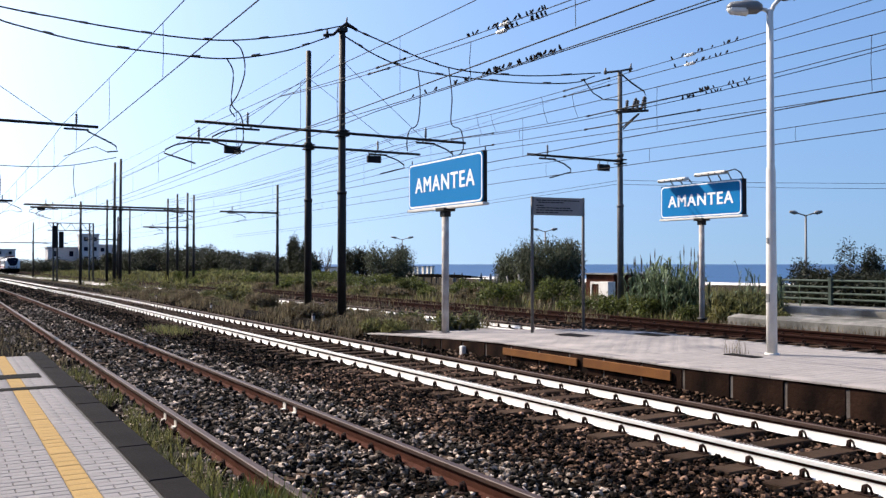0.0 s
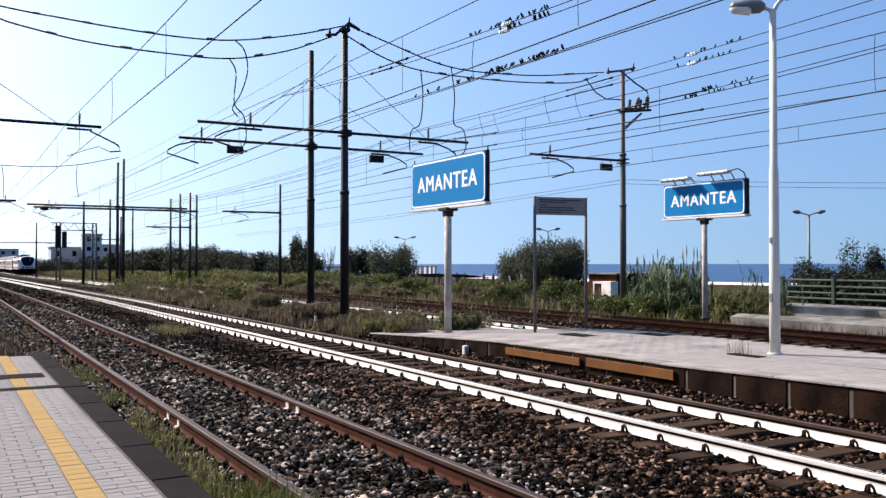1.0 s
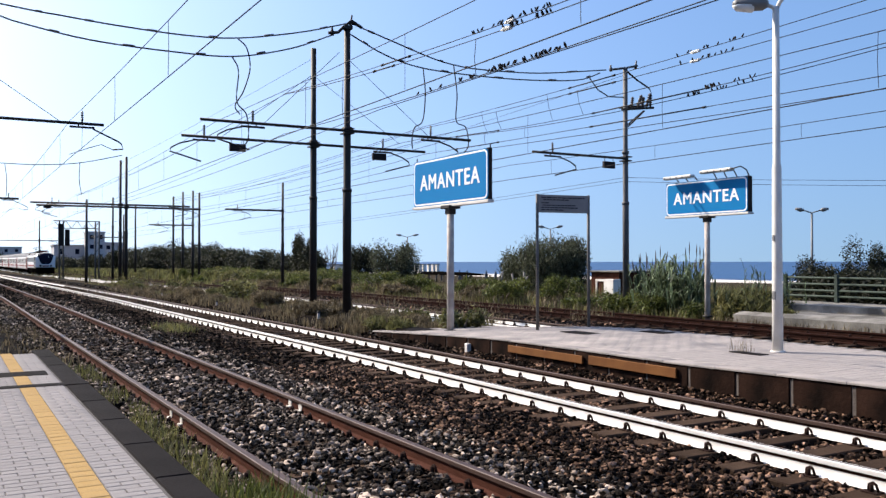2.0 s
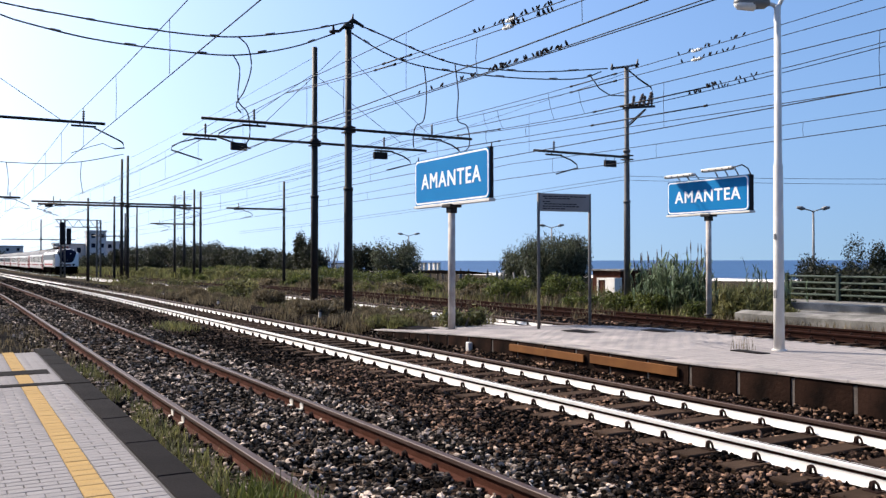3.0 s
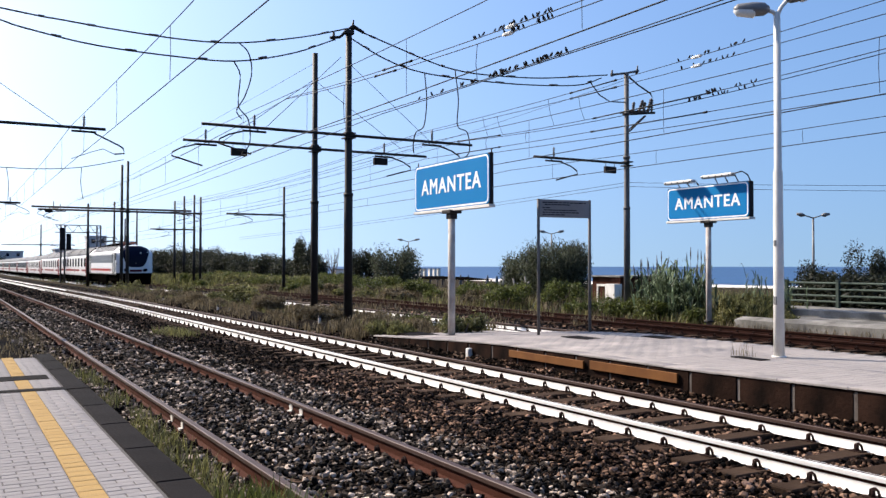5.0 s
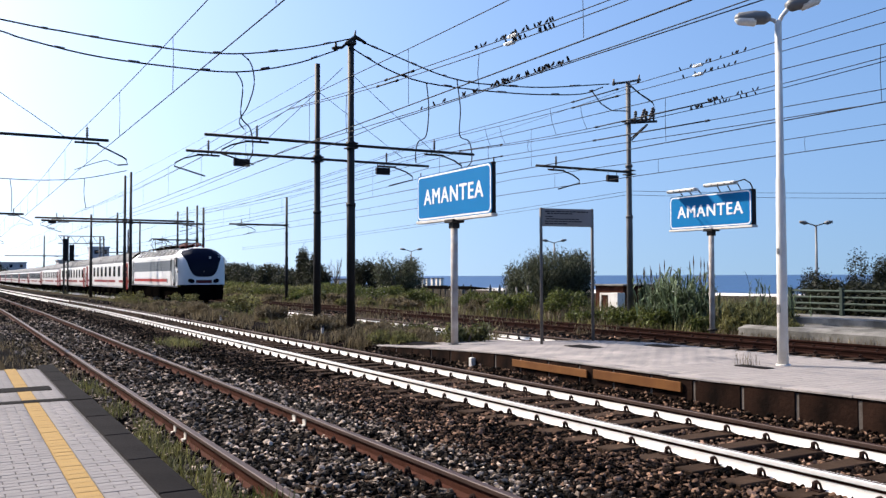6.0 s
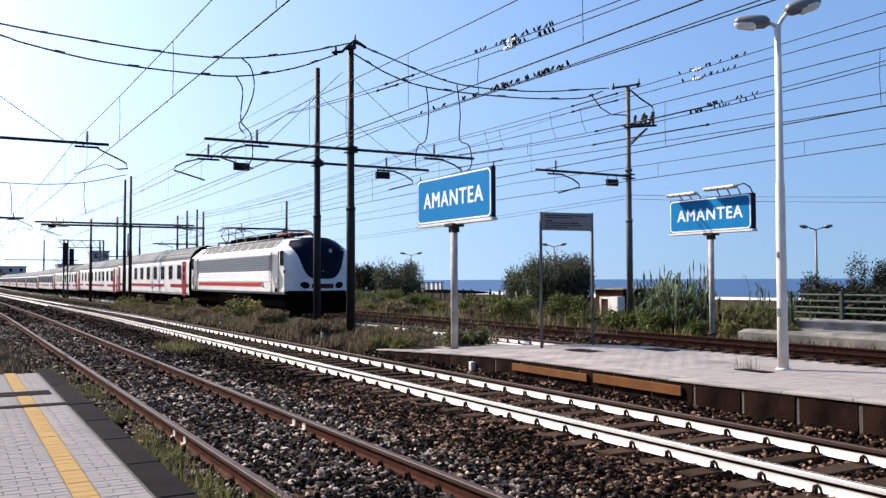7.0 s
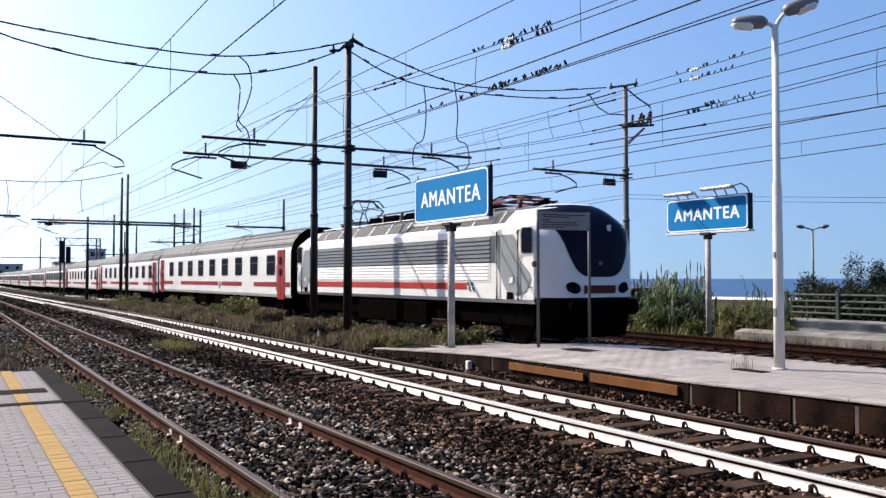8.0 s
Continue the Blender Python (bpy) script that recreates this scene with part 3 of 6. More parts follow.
def name_sign(x, y, base, z0, z1, length, label, lights, depth=0.2):
    s = thing("station_sign", pose(x, y, 0), label, "station sign", "station name signs")
    h = length / 2
    bm = bmesh.new()
    tube(bm, [(0, 0, base - 0.3), (0, 0, z0 - 0.02)], 0.085, 14)
    post = part("post", bm, M["postpaint"], s, "white-painted steel post, rust-stained")
    bm = bmesh.new()
    box(bm, -0.16, 0.16, -0.2, 0.2, z0 - 0.09, z0 - 0.01, 0.01)
    box(bm, -0.09, 0.09, -0.11, 0.11, z0 - 0.22, z0 - 0.09, 0.01)
    part("bracket", bm, M["mast"], post)
    bm = bmesh.new()
    tube(bm, [(0, 0, base - 0.02), (0, 0, base + 0.04)], 0.15, 12)
    part("foot", bm, M["mast"], post)
    bm = bmesh.new()
    box(bm, -depth / 2 + 0.012, depth / 2, -h, h, z0, z1, 0.012)
    case = part("case", bm, M["signcase"], s, "dark sheet-metal case")
    bm = bmesh.new()
    box(bm, -depth / 2 - 0.03, depth / 2 + 0.02, -h - 0.03, h + 0.03, z0 - 0.035, z0 + 0.03, 0.006)
    part("sill", bm, M["whitepaint"], case, "white-painted bottom rail")
    bm = bmesh.new()
    rounded(bm, -h + 0.01, h - 0.01, z0 + 0.035, z1 - 0.01, 0.12, -depth / 2 - 0.006, -depth / 2 + 0.012)
    face = part("face", bm, M["signblue"], s, "blue enamelled name plate")
    bm = bmesh.new()
    rounded(bm, -h + 0.03, h - 0.03, z0 + 0.055, z1 - 0.03, 0.13, -depth / 2 - 0.009, -depth / 2 - 0.006)
    part("border", bm, M["signwhite"], face, "white border line")
    bm = bmesh.new()
    rounded(bm, -h + 0.068, h - 0.068, z0 + 0.093, z1 - 0.068, 0.1, -depth / 2 - 0.012, -depth / 2 - 0.009)
    part("panel", bm, M["signblue"], face)
    me = text_mesh("AMANTEA", 0.53, M["signwhite"])
    w = max(v.co.x for v in me.vertices) - min(v.co.x for v in me.vertices)
    k = length * 0.8 / w
    for v in me.vertices:
        v.co.x *= k
    piece("lettering", me, face, pose(-depth / 2 - 0.016, -0.02, (z0 + z1) / 2 + 0.0, 90, 0, -90), "white capital letters")
    if lights:
        for cy, up in ((h * 0.52, 0.13), (-h * 0.42, 0.2)):
            bm = bmesh.new()
            box(bm, -0.45, -0.24, cy - 0.62, cy + 0.62, z1 + up - 0.04, z1 + up + 0.06, 0.03)
            lamp = part("strip_lamp", bm, M["whitepaint"], s, "white weathered strip lamp")
            for k in (-0.52, -0.26, 0.0, 0.26, 0.52):
                bm = bmesh.new()
                tube(bm, [(-0.46, cy + k, z1 + up), (-0.40, cy + k, z1 + up)], 0.022, 6)
                part("socket", bm, M["signcase"], lamp)
            for k in (-0.5, -0.1, 0.3):
                bm = bmesh.new()
                tube(bm, [(-0.36, cy + k, z1 + up), (-0.2, cy + k, z1 + up + 0.05), (0.0, cy + k, z1 - 0.01)], 0.018, 6)
                part("lamp_arm", bm, M["mast"], lamp)
        bm = bmesh.new()
        tube(bm, [(-0.45, -h * 0.8, z1 + 0.2), (-0.3, -h * 0.95, z1 + 0.27), (-0.15, -h * 1.0, z1 + 0.16), (-0.05, -h * 1.0, z1)], 0.02, 6)
        part("conduit", bm, M["mast"], s)
    else:
        for cy in (h * 0.98, -h * 0.98):
            bm = bmesh.new()
            tube(bm, [(0.02, cy, z1 - 0.01), (0.02, cy, z1 + 0.1)], 0.015, 6)
            part("stub", bm, M["mast"], s)
    return s


name_sign(10.25, 17.62, 0.08, 3.05, 4.21, 3.46, "blue station name sign with white letters on a white post", False, 0.11)
name_sign(20.62, 19.5, 0.0, 3.16, 4.26, 3.36, "blue station name sign under two strip lamps, among reeds", True)


# ------------------------------------------------------------ notice board
def notice_board():
    b = thing("notice_board", pose(11.72, 15.24, 0), "grey faded notice panel on two thin posts", "notice board")
    a = Vector((-0.63, 0.09, 0))
    for s in (1, -1):
        q = a * s
        zb = island_z(11.72 + q.x, 15.24 + q.y)
        bm = bmesh.new()
        tube(bm, [(q.x, q.y, zb - 0.05), (q.x, q.y, 3.19)], 0.033, 8)
        part("post", bm, M["mastgrey"], b)
    turn = Matrix.Rotation(math.atan2(-0.09, 0.63), 4, "Z")
    bm = bmesh.new()
    box(bm, -0.62, 0.62, -0.025, 0.015, 2.79, 3.18, 0.006)
    panel = part("panel", bm, M["boardgrey"], b, "faded grey printed panel", turn)
    bm = bmesh.new()
    for z, x0, x1 in ((3.115, -.55, .5), (3.07, -.5, .1), (3.0, -.55, -.35), (2.95, -.52, .25), (2.9, -.55, .35), (2.85, -.55, -.1)):
        x = x0
        while x < x1:
            w = random.uniform(.04, .12)
            box(bm, x, x + w, -0.029, -0.0255, z - 0.011, z + 0.011)
            x += w + 0.018
    tagged(part("fine_print", bm, M["print"], panel), kind="stuff")


notice_board()


# ------------------------------------------------------------ platform lamp
def platform_lamp():
    x, y = 11.22, 9.18
    zb = island_z(x, y)
    s = thing("platform_lamp", pose(x, y, 0), "tall white platform lamp post with two heads", "lamp post")
    bm = bmesh.new()
    tube(bm, [(0, 0, zb - 0.1), (0, 0, 1.6), (0, 0, 3.2), (0, 0, 3.25), (0, 0, 5.71)], [0.083, 0.078, 0.07, 0.058, 0.05], 16)
    post = part("post", bm, M["whitepaint"], s, "white-painted tapered post, scuffed")
    bm = bmesh.new()
    tube(bm, [(0, 0, zb - 0.01), (0, 0, zb + 0.025)], 0.11, 16)
    part("collar", bm, M["whitepaint"], post)
    for z0, z1, w in ((1.14, 1.27, 0.03), (2.05, 2.14, 0.022)):
        bm = bmesh.new()
        box(bm, -0.089, -0.074, -w, w, z0, z1, 0.004)
        part("hatch", bm, M["lamp"], post, "dark hatch in the post")
    d = Vector((0.82, -0.57, 0))
    for sgn, rise in ((-1, 0.0), (1, 0.17)):
        e = d * sgn
        bm = bmesh.new()
        tube(bm, [(0, 0, 5.64), e * 0.06 + Vector((0, 0, 5.71 + rise * .4)), e * 0.18 + Vector((0, 0, 5.75 + rise))], 0.032, 8)
        arm = part("arm", bm, M["whitepaint"], s)
        bm = bmesh.new()
        ring = [(0.12, 0.05), (0.2, 0.105), (0.36, 0.115), (0.6, 0.085), (0.66, 0.03)]
        pts = [e * a + Vector((0, 0, 5.75 + rise + 0.28 * rise / 0.17 * (a - 0.12) if rise else 5.75 + 0.03 * a)) for a, r in ring]
        tube(bm, pts, [r for a, r in ring], 12)
        head = part("lamp_head", bm, M["lamp"], s, "grey lamp head with a pale cover")
        bm = bmesh.new()
        pts = [p + Vector((0, 0, -0.035)) for p in pts[2:]]
        tube(bm, [pts[0] - e * 0.04, *pts], [0.06, 0.105, 0.082, 0.02], 12)
        part("cover", bm, M["lampglass"], head)


platform_lamp()


# ------------------------------------------------------------ masts with cantilever beams
def mast(x, y, top, r, material, label, beams=(), base=-0.35):
    """beams: (x0, x1, z) in world plan; registration arms hang from given spots."""
    m = thing("catenary_mast", pose(x, y, 0), label, "catenary mast", "catenary masts")
    bm = bmesh.new()
    mid = base + (top - base) * 0.55
    tube(bm, [(0, 0, base), (0, 0, mid - 0.9), (0, 0, mid - 0.86), (0, 0, mid + 1.0), (0, 0, mid + 1.04), (0, 0, top)], [r, r, r * .86, r * .86, r * .74, r * .74], 12)
    part("pole", bm, material, m)
    for z in (mid - 0.88, mid + 1.02):
        bm = bmesh.new()
        tube(bm, [(0, 0, z - 0.05), (0, 0, z + 0.05)], r * 1.12, 12)
        part("collar", bm, material, m)
    for x0, x1, z, regs in beams:
        bm = bmesh.new()
        tube(bm, [(x0 - x, -r, z), (x1 - x, -r, z)], 0.045 if y < 40 else 0.07, 8)
        beam = part("beam", bm, M["mast"], m, "dark tubular cross-arm")
        bm = bmesh.new()
        for s in (-0.12, 0.12):
            box(bm, -0.16, 0.16, -r - 0.07, r + 0.05, z + s * 0.6 - 0.02, z + s * 0.6 + 0.02)
        part("clamp", bm, M["mast"], beam)
        for rx, dirn in regs:
            bm = bmesh.new()
            q = rx - x
            tube(bm, [(q, -r, z), (q, -r, z + 0.38)], [0.028, 0.02], 6)
            for k in range(4):
                tube(bm, [(q, -r, z + 0.1 + k * .07), (q, -r, z + 0.13 + k * .07)], 0.045, 8)
            part("insulator", bm, M["insul"], beam)
            bm = bmesh.new()
            tube(bm, [(q - dirn * 0.35, -r, z - 0.11), (q + dirn * 0.35, -r, z - 0.11)], 0.035, 6)
            tube(bm, [(q - dirn * 0.1, -r, z), (q - dirn * 0.1, -r, z - 0.12)], 0.025, 6)
            if x < 0:
                tube(bm, [(q + 0.3, -r, z - 0.14), (q + 1.0, -r, z - 0.46), (q + 1.13, -r, z - 0.54), (q + 1.18, -r, z - 0.7), (q + 0.88, -r, z - 0.74)], 0.026, 6)
                tube(bm, [(q + 0.88, -r, z - 0.74), (q + 0.55, -r, z - 0.6), (q + 0.2, -r, z - 0.72), (q - 0.35, -r, z - 0.95)], 0.012, 5)
            else:
                tube(bm, [(q + dirn * 0.3, -r, z - 0.12), (q + dirn * 0.75, -r, z - 0.25), (q + dirn * 1.02, -r, z - 0.4), (q + dirn * 1.05, -r, z - 0.52),
                      (q + dirn * 0.75, -r, z - 0.6), (q + dirn * 0.1, -r, z - 0.78)], 0.026, 6)
            part("steady_arm", bm, M["mast"], beam)
    return m


def hang_box(x, y, z):
    t = thing("tension_weight_box", pose(x, y, z), "small dark signal box hung under the cross-arm", "hanging box", "hanging boxes")
    bm = bmesh.new()
    box(bm, -0.26, 0.26, -0.06, 0.06, -0.24, 0.0, 0.01)
    part("body", bm, M["signcase"], t)
    for s in (-0.2, 0.2):
        bm = bmesh.new()
        tube(bm, [(s, 0, -0.02), (s, 0, 0.16)], 0.012, 5)
        part("hanger", bm, M["mast"], t)


m1 = mast(10.725, 24.785, 9.013, 0.135, M["mast"], "tall dark steel mast carrying cross-arms and cables",
          [(6.18, 15.11, 5.747, ((7.7, -1), (13.6, 1)))])
bm = bmesh.new()
box(bm, -0.14, 0.14, -0.12, 0.12, 8.9, 9.02, 0.01)
tube(bm, [(-0.62, 0, 8.72), (-0.3, 0, 8.78), (-0.1, 0, 8.98), (0.14, 0, 9.2), (0.5, 0, 9.02)], 0.05, 6)
tube(bm, [(-0.5, 0, 8.66), (-0.5, 0, 8.92)], [0.06, 0.03], 6)
tube(bm, [(0.1, 0, 8.95), (0.16, 0, 9.38)], [0.06, 0.02], 6)
part("mast_head", bm, M["mast"], m1, "dark cable clamps on the mast top")
mast(10.725, 27.63, 8.916, 0.125, M["mast"], "dark steel mast beside its taller neighbour", [(6.32, 14.94, 5.66, ((7.02, -1), (13.26, 1)))])
hang_box(8.09, 27.5, 5.5)
hang_box(13.11, 27.5, 5.5)
m2 = mast(22.0, 24.81, 8.95, 0.12, M["mastgrey"], "grey steel mast with switch gear near its top", [(17.67, 22.0, 5.54, ((18.53, 1),))])
hang_box(21.1, 24.7, 5.38)
bm = bmesh.new()
tube(bm, [(-0.75, 0, 8.8), (0, 0, 8.95), (0.6, 0, 9.1)], 0.045, 6)
tube(bm, [(-0.7, 0, 8.75), (-0.7, 0, 8.98)], [0.06, 0.03], 6)
tube(bm, [(0.5, 0, 8.98), (0.56, 0, 9.3)], [0.06, 0.02], 6)
part("mast_head", bm, M["mastgrey"], m2)
bm = bmesh.new()
tube(bm, [(-0.25, -0.1, 7.36), (1.3, -0.1, 7.56)], 0.05, 6)
tube(bm, [(-0.2, 0.12, 7.46), (1.15, 0.12, 7.66)], 0.045, 6)
tube(bm, [(0.05, -0.1, 6.75), (0.85, -0.1, 7.4)], 0.03, 6)
tube(bm, [(0.05, 0.1, 6.75), (1.0, 0.1, 7.45)], 0.025, 6)
gear = part("switch_frame", bm, M["mast"], m2)
for k, (q, lean, h) in enumerate(((0.22, 0.05, 0.42), (0.5, 0.22, 0.5), (0.72, 0.1, 0.4), (0.95, 0.2, 0.55), (1.15, 0.02, 0.5))):
    bm = bmesh.new()
    z = 7.42 + 0.13 * q
    for i in range(5):
        f = 0.15 + 0.17 * i
        tube(bm, [(q + lean * f, -0.1, z + h * f), (q + lean * (f + .08), -0.1, z + h * (f + .08))], 0.065, 8)
    tube(bm, [(q, -0.1, z - .05), (q + lean, -0.1, z + h)], 0.035, 6)
    part("insulator", bm, M["insul"], gear)
bm = bmesh.new()
tube(bm, [(0.05, 0, 8.85), (0.6, 0, 8.55), (1.2, 0, 8.3), (1.32, 0, 8.1), (1.2, 0, 7.9)], 0.03, 6)
tube(bm, [(-1.7, 0, 8.4), (-1.3, 0, 8.0), (-0.8, 0, 7.8), (0.0, 0, 7.85)], 0.022, 6)
part("jumper", bm, M["wire"], m2)

# masts further along the line
for x, y, top, beams in ((11, 64.5, 9.2, ((5.2, 16.2, 5.62, ((6.6, -1), (15.0, 1))),)), (11, 66.9, 9.2, ((5.0, 16.0, 5.95, ((6.4, -1), (14.8, 1))),)),
                         (16.3, 104, 9.2, ()), (11.7, 90, 7.9, ()), (13.2, 157, 8.9, ((7.4, 18.4, 5.6, ((6.6, -1), (15.0, 1))),)),
                         (22, 63, 7.75, ((17.6, 22, 5.6, ((18.5, 1),)),)), (22, 88, 8.8, ()), (22, 90.6, 9.2, ((17.6, 22, 5.6, ((18.5, 1),)),)),
                         (22, 122, 9.6, ()), (22, 95, 9.4, ()), (22, 99.5, 9.2, ()), (22, 131, 8.8, ((17.6, 22, 5.5, ()),)), (22, 168, 8.6, ())):
    mast(x, y, top + fall(y), 0.12 if y < 80 else 0.14, M["mast"], "dark steel mast further along the line", [(a, b, z + fall(y), r) for a, b, z, r in beams], base=-0.7)
hang_box(6.1, 66.72, 5.79 + fall(66.9))
for y in (28.34, 64.5, 102.5, 141.0):
    mast(-1.3, y, 9.0, 0.12, M["mast"], "dark steel mast with a cross-arm over the unused track", [(-1.3, 4.15, 5.9, ((3.53, 1),))], base=-0.6)


# ------------------------------------------------------------ overhead wires
def span(bm, a, b, sag=0.0, r=0.011, n=12):
    a, b = Vector(a), Vector(b)
    tube(bm, [a.lerp(b, k / n) - Vector((0, 0, sag * 4 * (k / n) * (1 - k / n))) for k in range(n + 1)], r, 4)


SUPPORTS = (-34.0, -9.0, 27.63, 64.5, 102.5, 141.0, 190.0, 260.0)


def overhead(x, zm, zc, label, r=0.0095):
    """One track's messenger and contact wire, held at the supports, with droppers."""
    t = thing("overhead_line", pose(0, 0, 0), label, "overhead line", "overhead lines")
    bm, bc = bmesh.new(), bmesh.new()
    up, low_ = [], []
    for a, b in zip(SUPPORTS, SUPPORTS[1:]):
        for k in range(12):
            f = k / 12
            y = a + (b - a) * f
            up.append((x, y, zm + 0.16 - 0.88 * f * (1 - f) + fall(y)))
            low_.append((x, y, zc - 0.12 * f * (1 - f) + fall(y)))
    tube(bm, up, r, 4)
    tube(bc, low_, r * 1.2, 4)
    part("messenger_wire", bm, M["wire"], t)
    part("contact_wire", bc, M["wire"], t)
    for a, b in zip(SUPPORTS, SUPPORTS[1:]):
        if a > 110:
            continue
        n = 7
        for k in range(n):
            f = (k + 0.5) / n
            y = a + (b - a) * f
            bm = bmesh.new()
            top = zm + 0.16 - 0.88 * f * (1 - f) + fall(y)
            tube(bm, [(x, y, top), (x + 0.015, y + .03, (top + zc) / 2 + fall(y) / 2), (x, y, zc + fall(y))], 0.006, 3, False)
            part("dropper", bm, M["wire"], t)


overhead(3.125, 5.72, 4.78, "pair of contact wires over the unused track")
overhead(7.476, 6.06, 4.97, "pair of contact wires over the white-railed track")
overhead(14.0, 5.77, 4.735, "pair of contact wires over the train's track")
overhead(18.72, 5.24, 4.85, "pair of contact wires over the siding")


def feeder(name_label, a, b, sag=0.25, r=0.0075, n=20):
    t = thing("feeder_wire", pose(0, 0, 0), name_label, "overhead wire", "feeder wires")
    bm = bmesh.new()
    span(bm, a, b, sag, r, n)
    part("wire", bm, M["wire"], t)
    return t


# along the line: two ends, the sag between them, and the next support
FEED = [((7.9, 7.71, 5.511), (7.9, 22.28, 6.241), 0.109, (7.6, 64.5, 6.3)),
        ((7.9, 7.32, 5.411), (7.9, 22.51, 6.242), 0.155, (7.5, 64.5, 6.15)),
        ((7.9, 5.10, 4.881), (7.9, 22.50, 5.173), 0.099, (7.5, 64.5, 5.1)),
        ((7.93, 5.00, 4.813), (7.93, 16.52, 4.942), 0.000, (7.6, 64.5, 5.0)),
        ((14, 7.12, 6.380), (14, 25.93, 6.285), 0.106, (14.1, 64.5, 6.3)),
        ((14, 6.67, 6.126), (14, 25.93, 6.231), 0.118, (14.0, 64.5, 6.1)),
        ((14.2, 6.80, 5.636), (14.2, 26.27, 5.884), 0.292, (14.1, 64.5, 6.2)),
        ((14.25, 6.83, 5.598), (14.25, 23.69, 5.710), 0.270, (14.3, 64.5, 6.1)),
        ((14.2, 6.80, 4.928), (14.2, 26.27, 5.401), 0.035, (14.2, 64.5, 5.4)),
        ((14.1, 6.74, 4.657), (14.1, 23.46, 5.170), 0.032, (14.1, 64.5, 5.2))]


def slack(a, b, sag, n=14):
    a, b = Vector(a), Vector(b)
    return [a.lerp(b, k / n) - Vector((0, 0, sag * 4 * (k / n) * (1 - k / n))) for k in range(n + 1)]


def line_feeder(a, b, sag, end):
    """A feeder wire that runs on past both ends of its middle stretch."""
    mid = slack(a, b, sag)
    t = thing("feeder_wire", pose(0, 0, 0), "thin dark feeder wire strung along the line", "overhead wire", "feeder wires")
    bm = bmesh.new()
    tube(bm, [mid[0] + (mid[0] - mid[1]) * 12, *mid, *slack(mid[-1], end, 0.3, 8)[1:]], 0.0085, 4)
    part("wire", bm, M["wire"], t)
    return t


LINES = [line_feeder(*row) for row in FEED]
for a, b in (((11, 66.9, 8.9), (10.725, 27.63, 8.6)), ((22, 24.8, 8.7), (22, 63, 7.5)), ((22, 24.8, 4.85), (39.3, 14.8, 4.85)), ((22, 24.8, 4.7), (39.3, 14.8, 4.6)),
             ((22, 24.8, 4.85), (19.5, 66, 3.9)), ((22, 24.8, 4.72), (19.5, 66, 3.75))):
    feeder("thin dark feeder wire strung along the line", a, b, 0.12)
# insulated rods let into the feeder wires
for i, y0, y1 in ((6, 13.4, 17.2), (8, 13.5, 17.3), (6, 21.6, 24.0), (8, 21.6, 24.0), (0, 15.2, 16.4), (1, 15.9, 16.8), (4, 16.2, 17.9), (5, 16.2, 17.9)):
    a, b, sag, _ = FEED[i]
    k0, k1 = (y0 - a[1]) / (b[1] - a[1]), (y1 - a[1]) / (b[1] - a[1])
    p, q = (Vector(a).lerp(Vector(b), k) - Vector((0, 0, sag * 4 * k * (1 - k))) for k in (k0, k1))
    bm = bmesh.new()
    tube(bm, [p, q], 0.016, 6)
    for e in (p, q):
        tube(bm, [e - Vector((0, .05, 0)), e + Vector((0, .05, 0))], 0.026, 8)
    part("insulating_rod", bm, M["wire"], LINES[i], "dark insulating rod with end fittings")
# hangers between the upper and the lower feeder wires
for i, j, ys_ in ((4, 6, (18.9, 22.2)), (5, 6, (17.6, 21.4)), (6, 8, (20.2, 22.3)), (1, 2, (12.7, 18.5))):
    for y in ys_:
        pts = []
        for m in (i, j):
            a, b, sag, _ = FEED[m]
            k = (y - a[1]) / (b[1] - a[1])
            pts.append(Vector(a).lerp(Vector(b), k) - Vector((0, 0, sag * 4 * k * (1 - k))))
        bm = bmesh.new()
        tube(bm, [pts[0], pts[0].lerp(pts[1], .5) + Vector((0, .05, 0)), pts[1]], 0.007, 4)
        part("hanger", bm, M["wire"], LINES[i])
# stays of the twin masts
for a, b in (((10.47, 24.79, 8.17), (8.09, 24.79, 5.80)), ((10.70, 27.63, 8.03), (7.59, 27.63, 5.70)), ((10.75, 24.79, 8.00), (13.65, 24.79, 5.75)), ((10.74, 27.63, 7.99), (13.95, 27.63, 5.92))):
    feeder("thin straight stay wire of a mast", a, b, 0.0, 0.009, 4)
bm = bmesh.new()
span(bm, (-1.3, 28.3, 8.76), (2.9, 28.3, 5.95), 0.0, 0.01, 4)
t = thing("feeder_wire", pose(0, 0, 0), "thin straight stay wire of a cross-arm", "overhead wire", "feeder wires")
part("wire", bm, M["wire"], t)


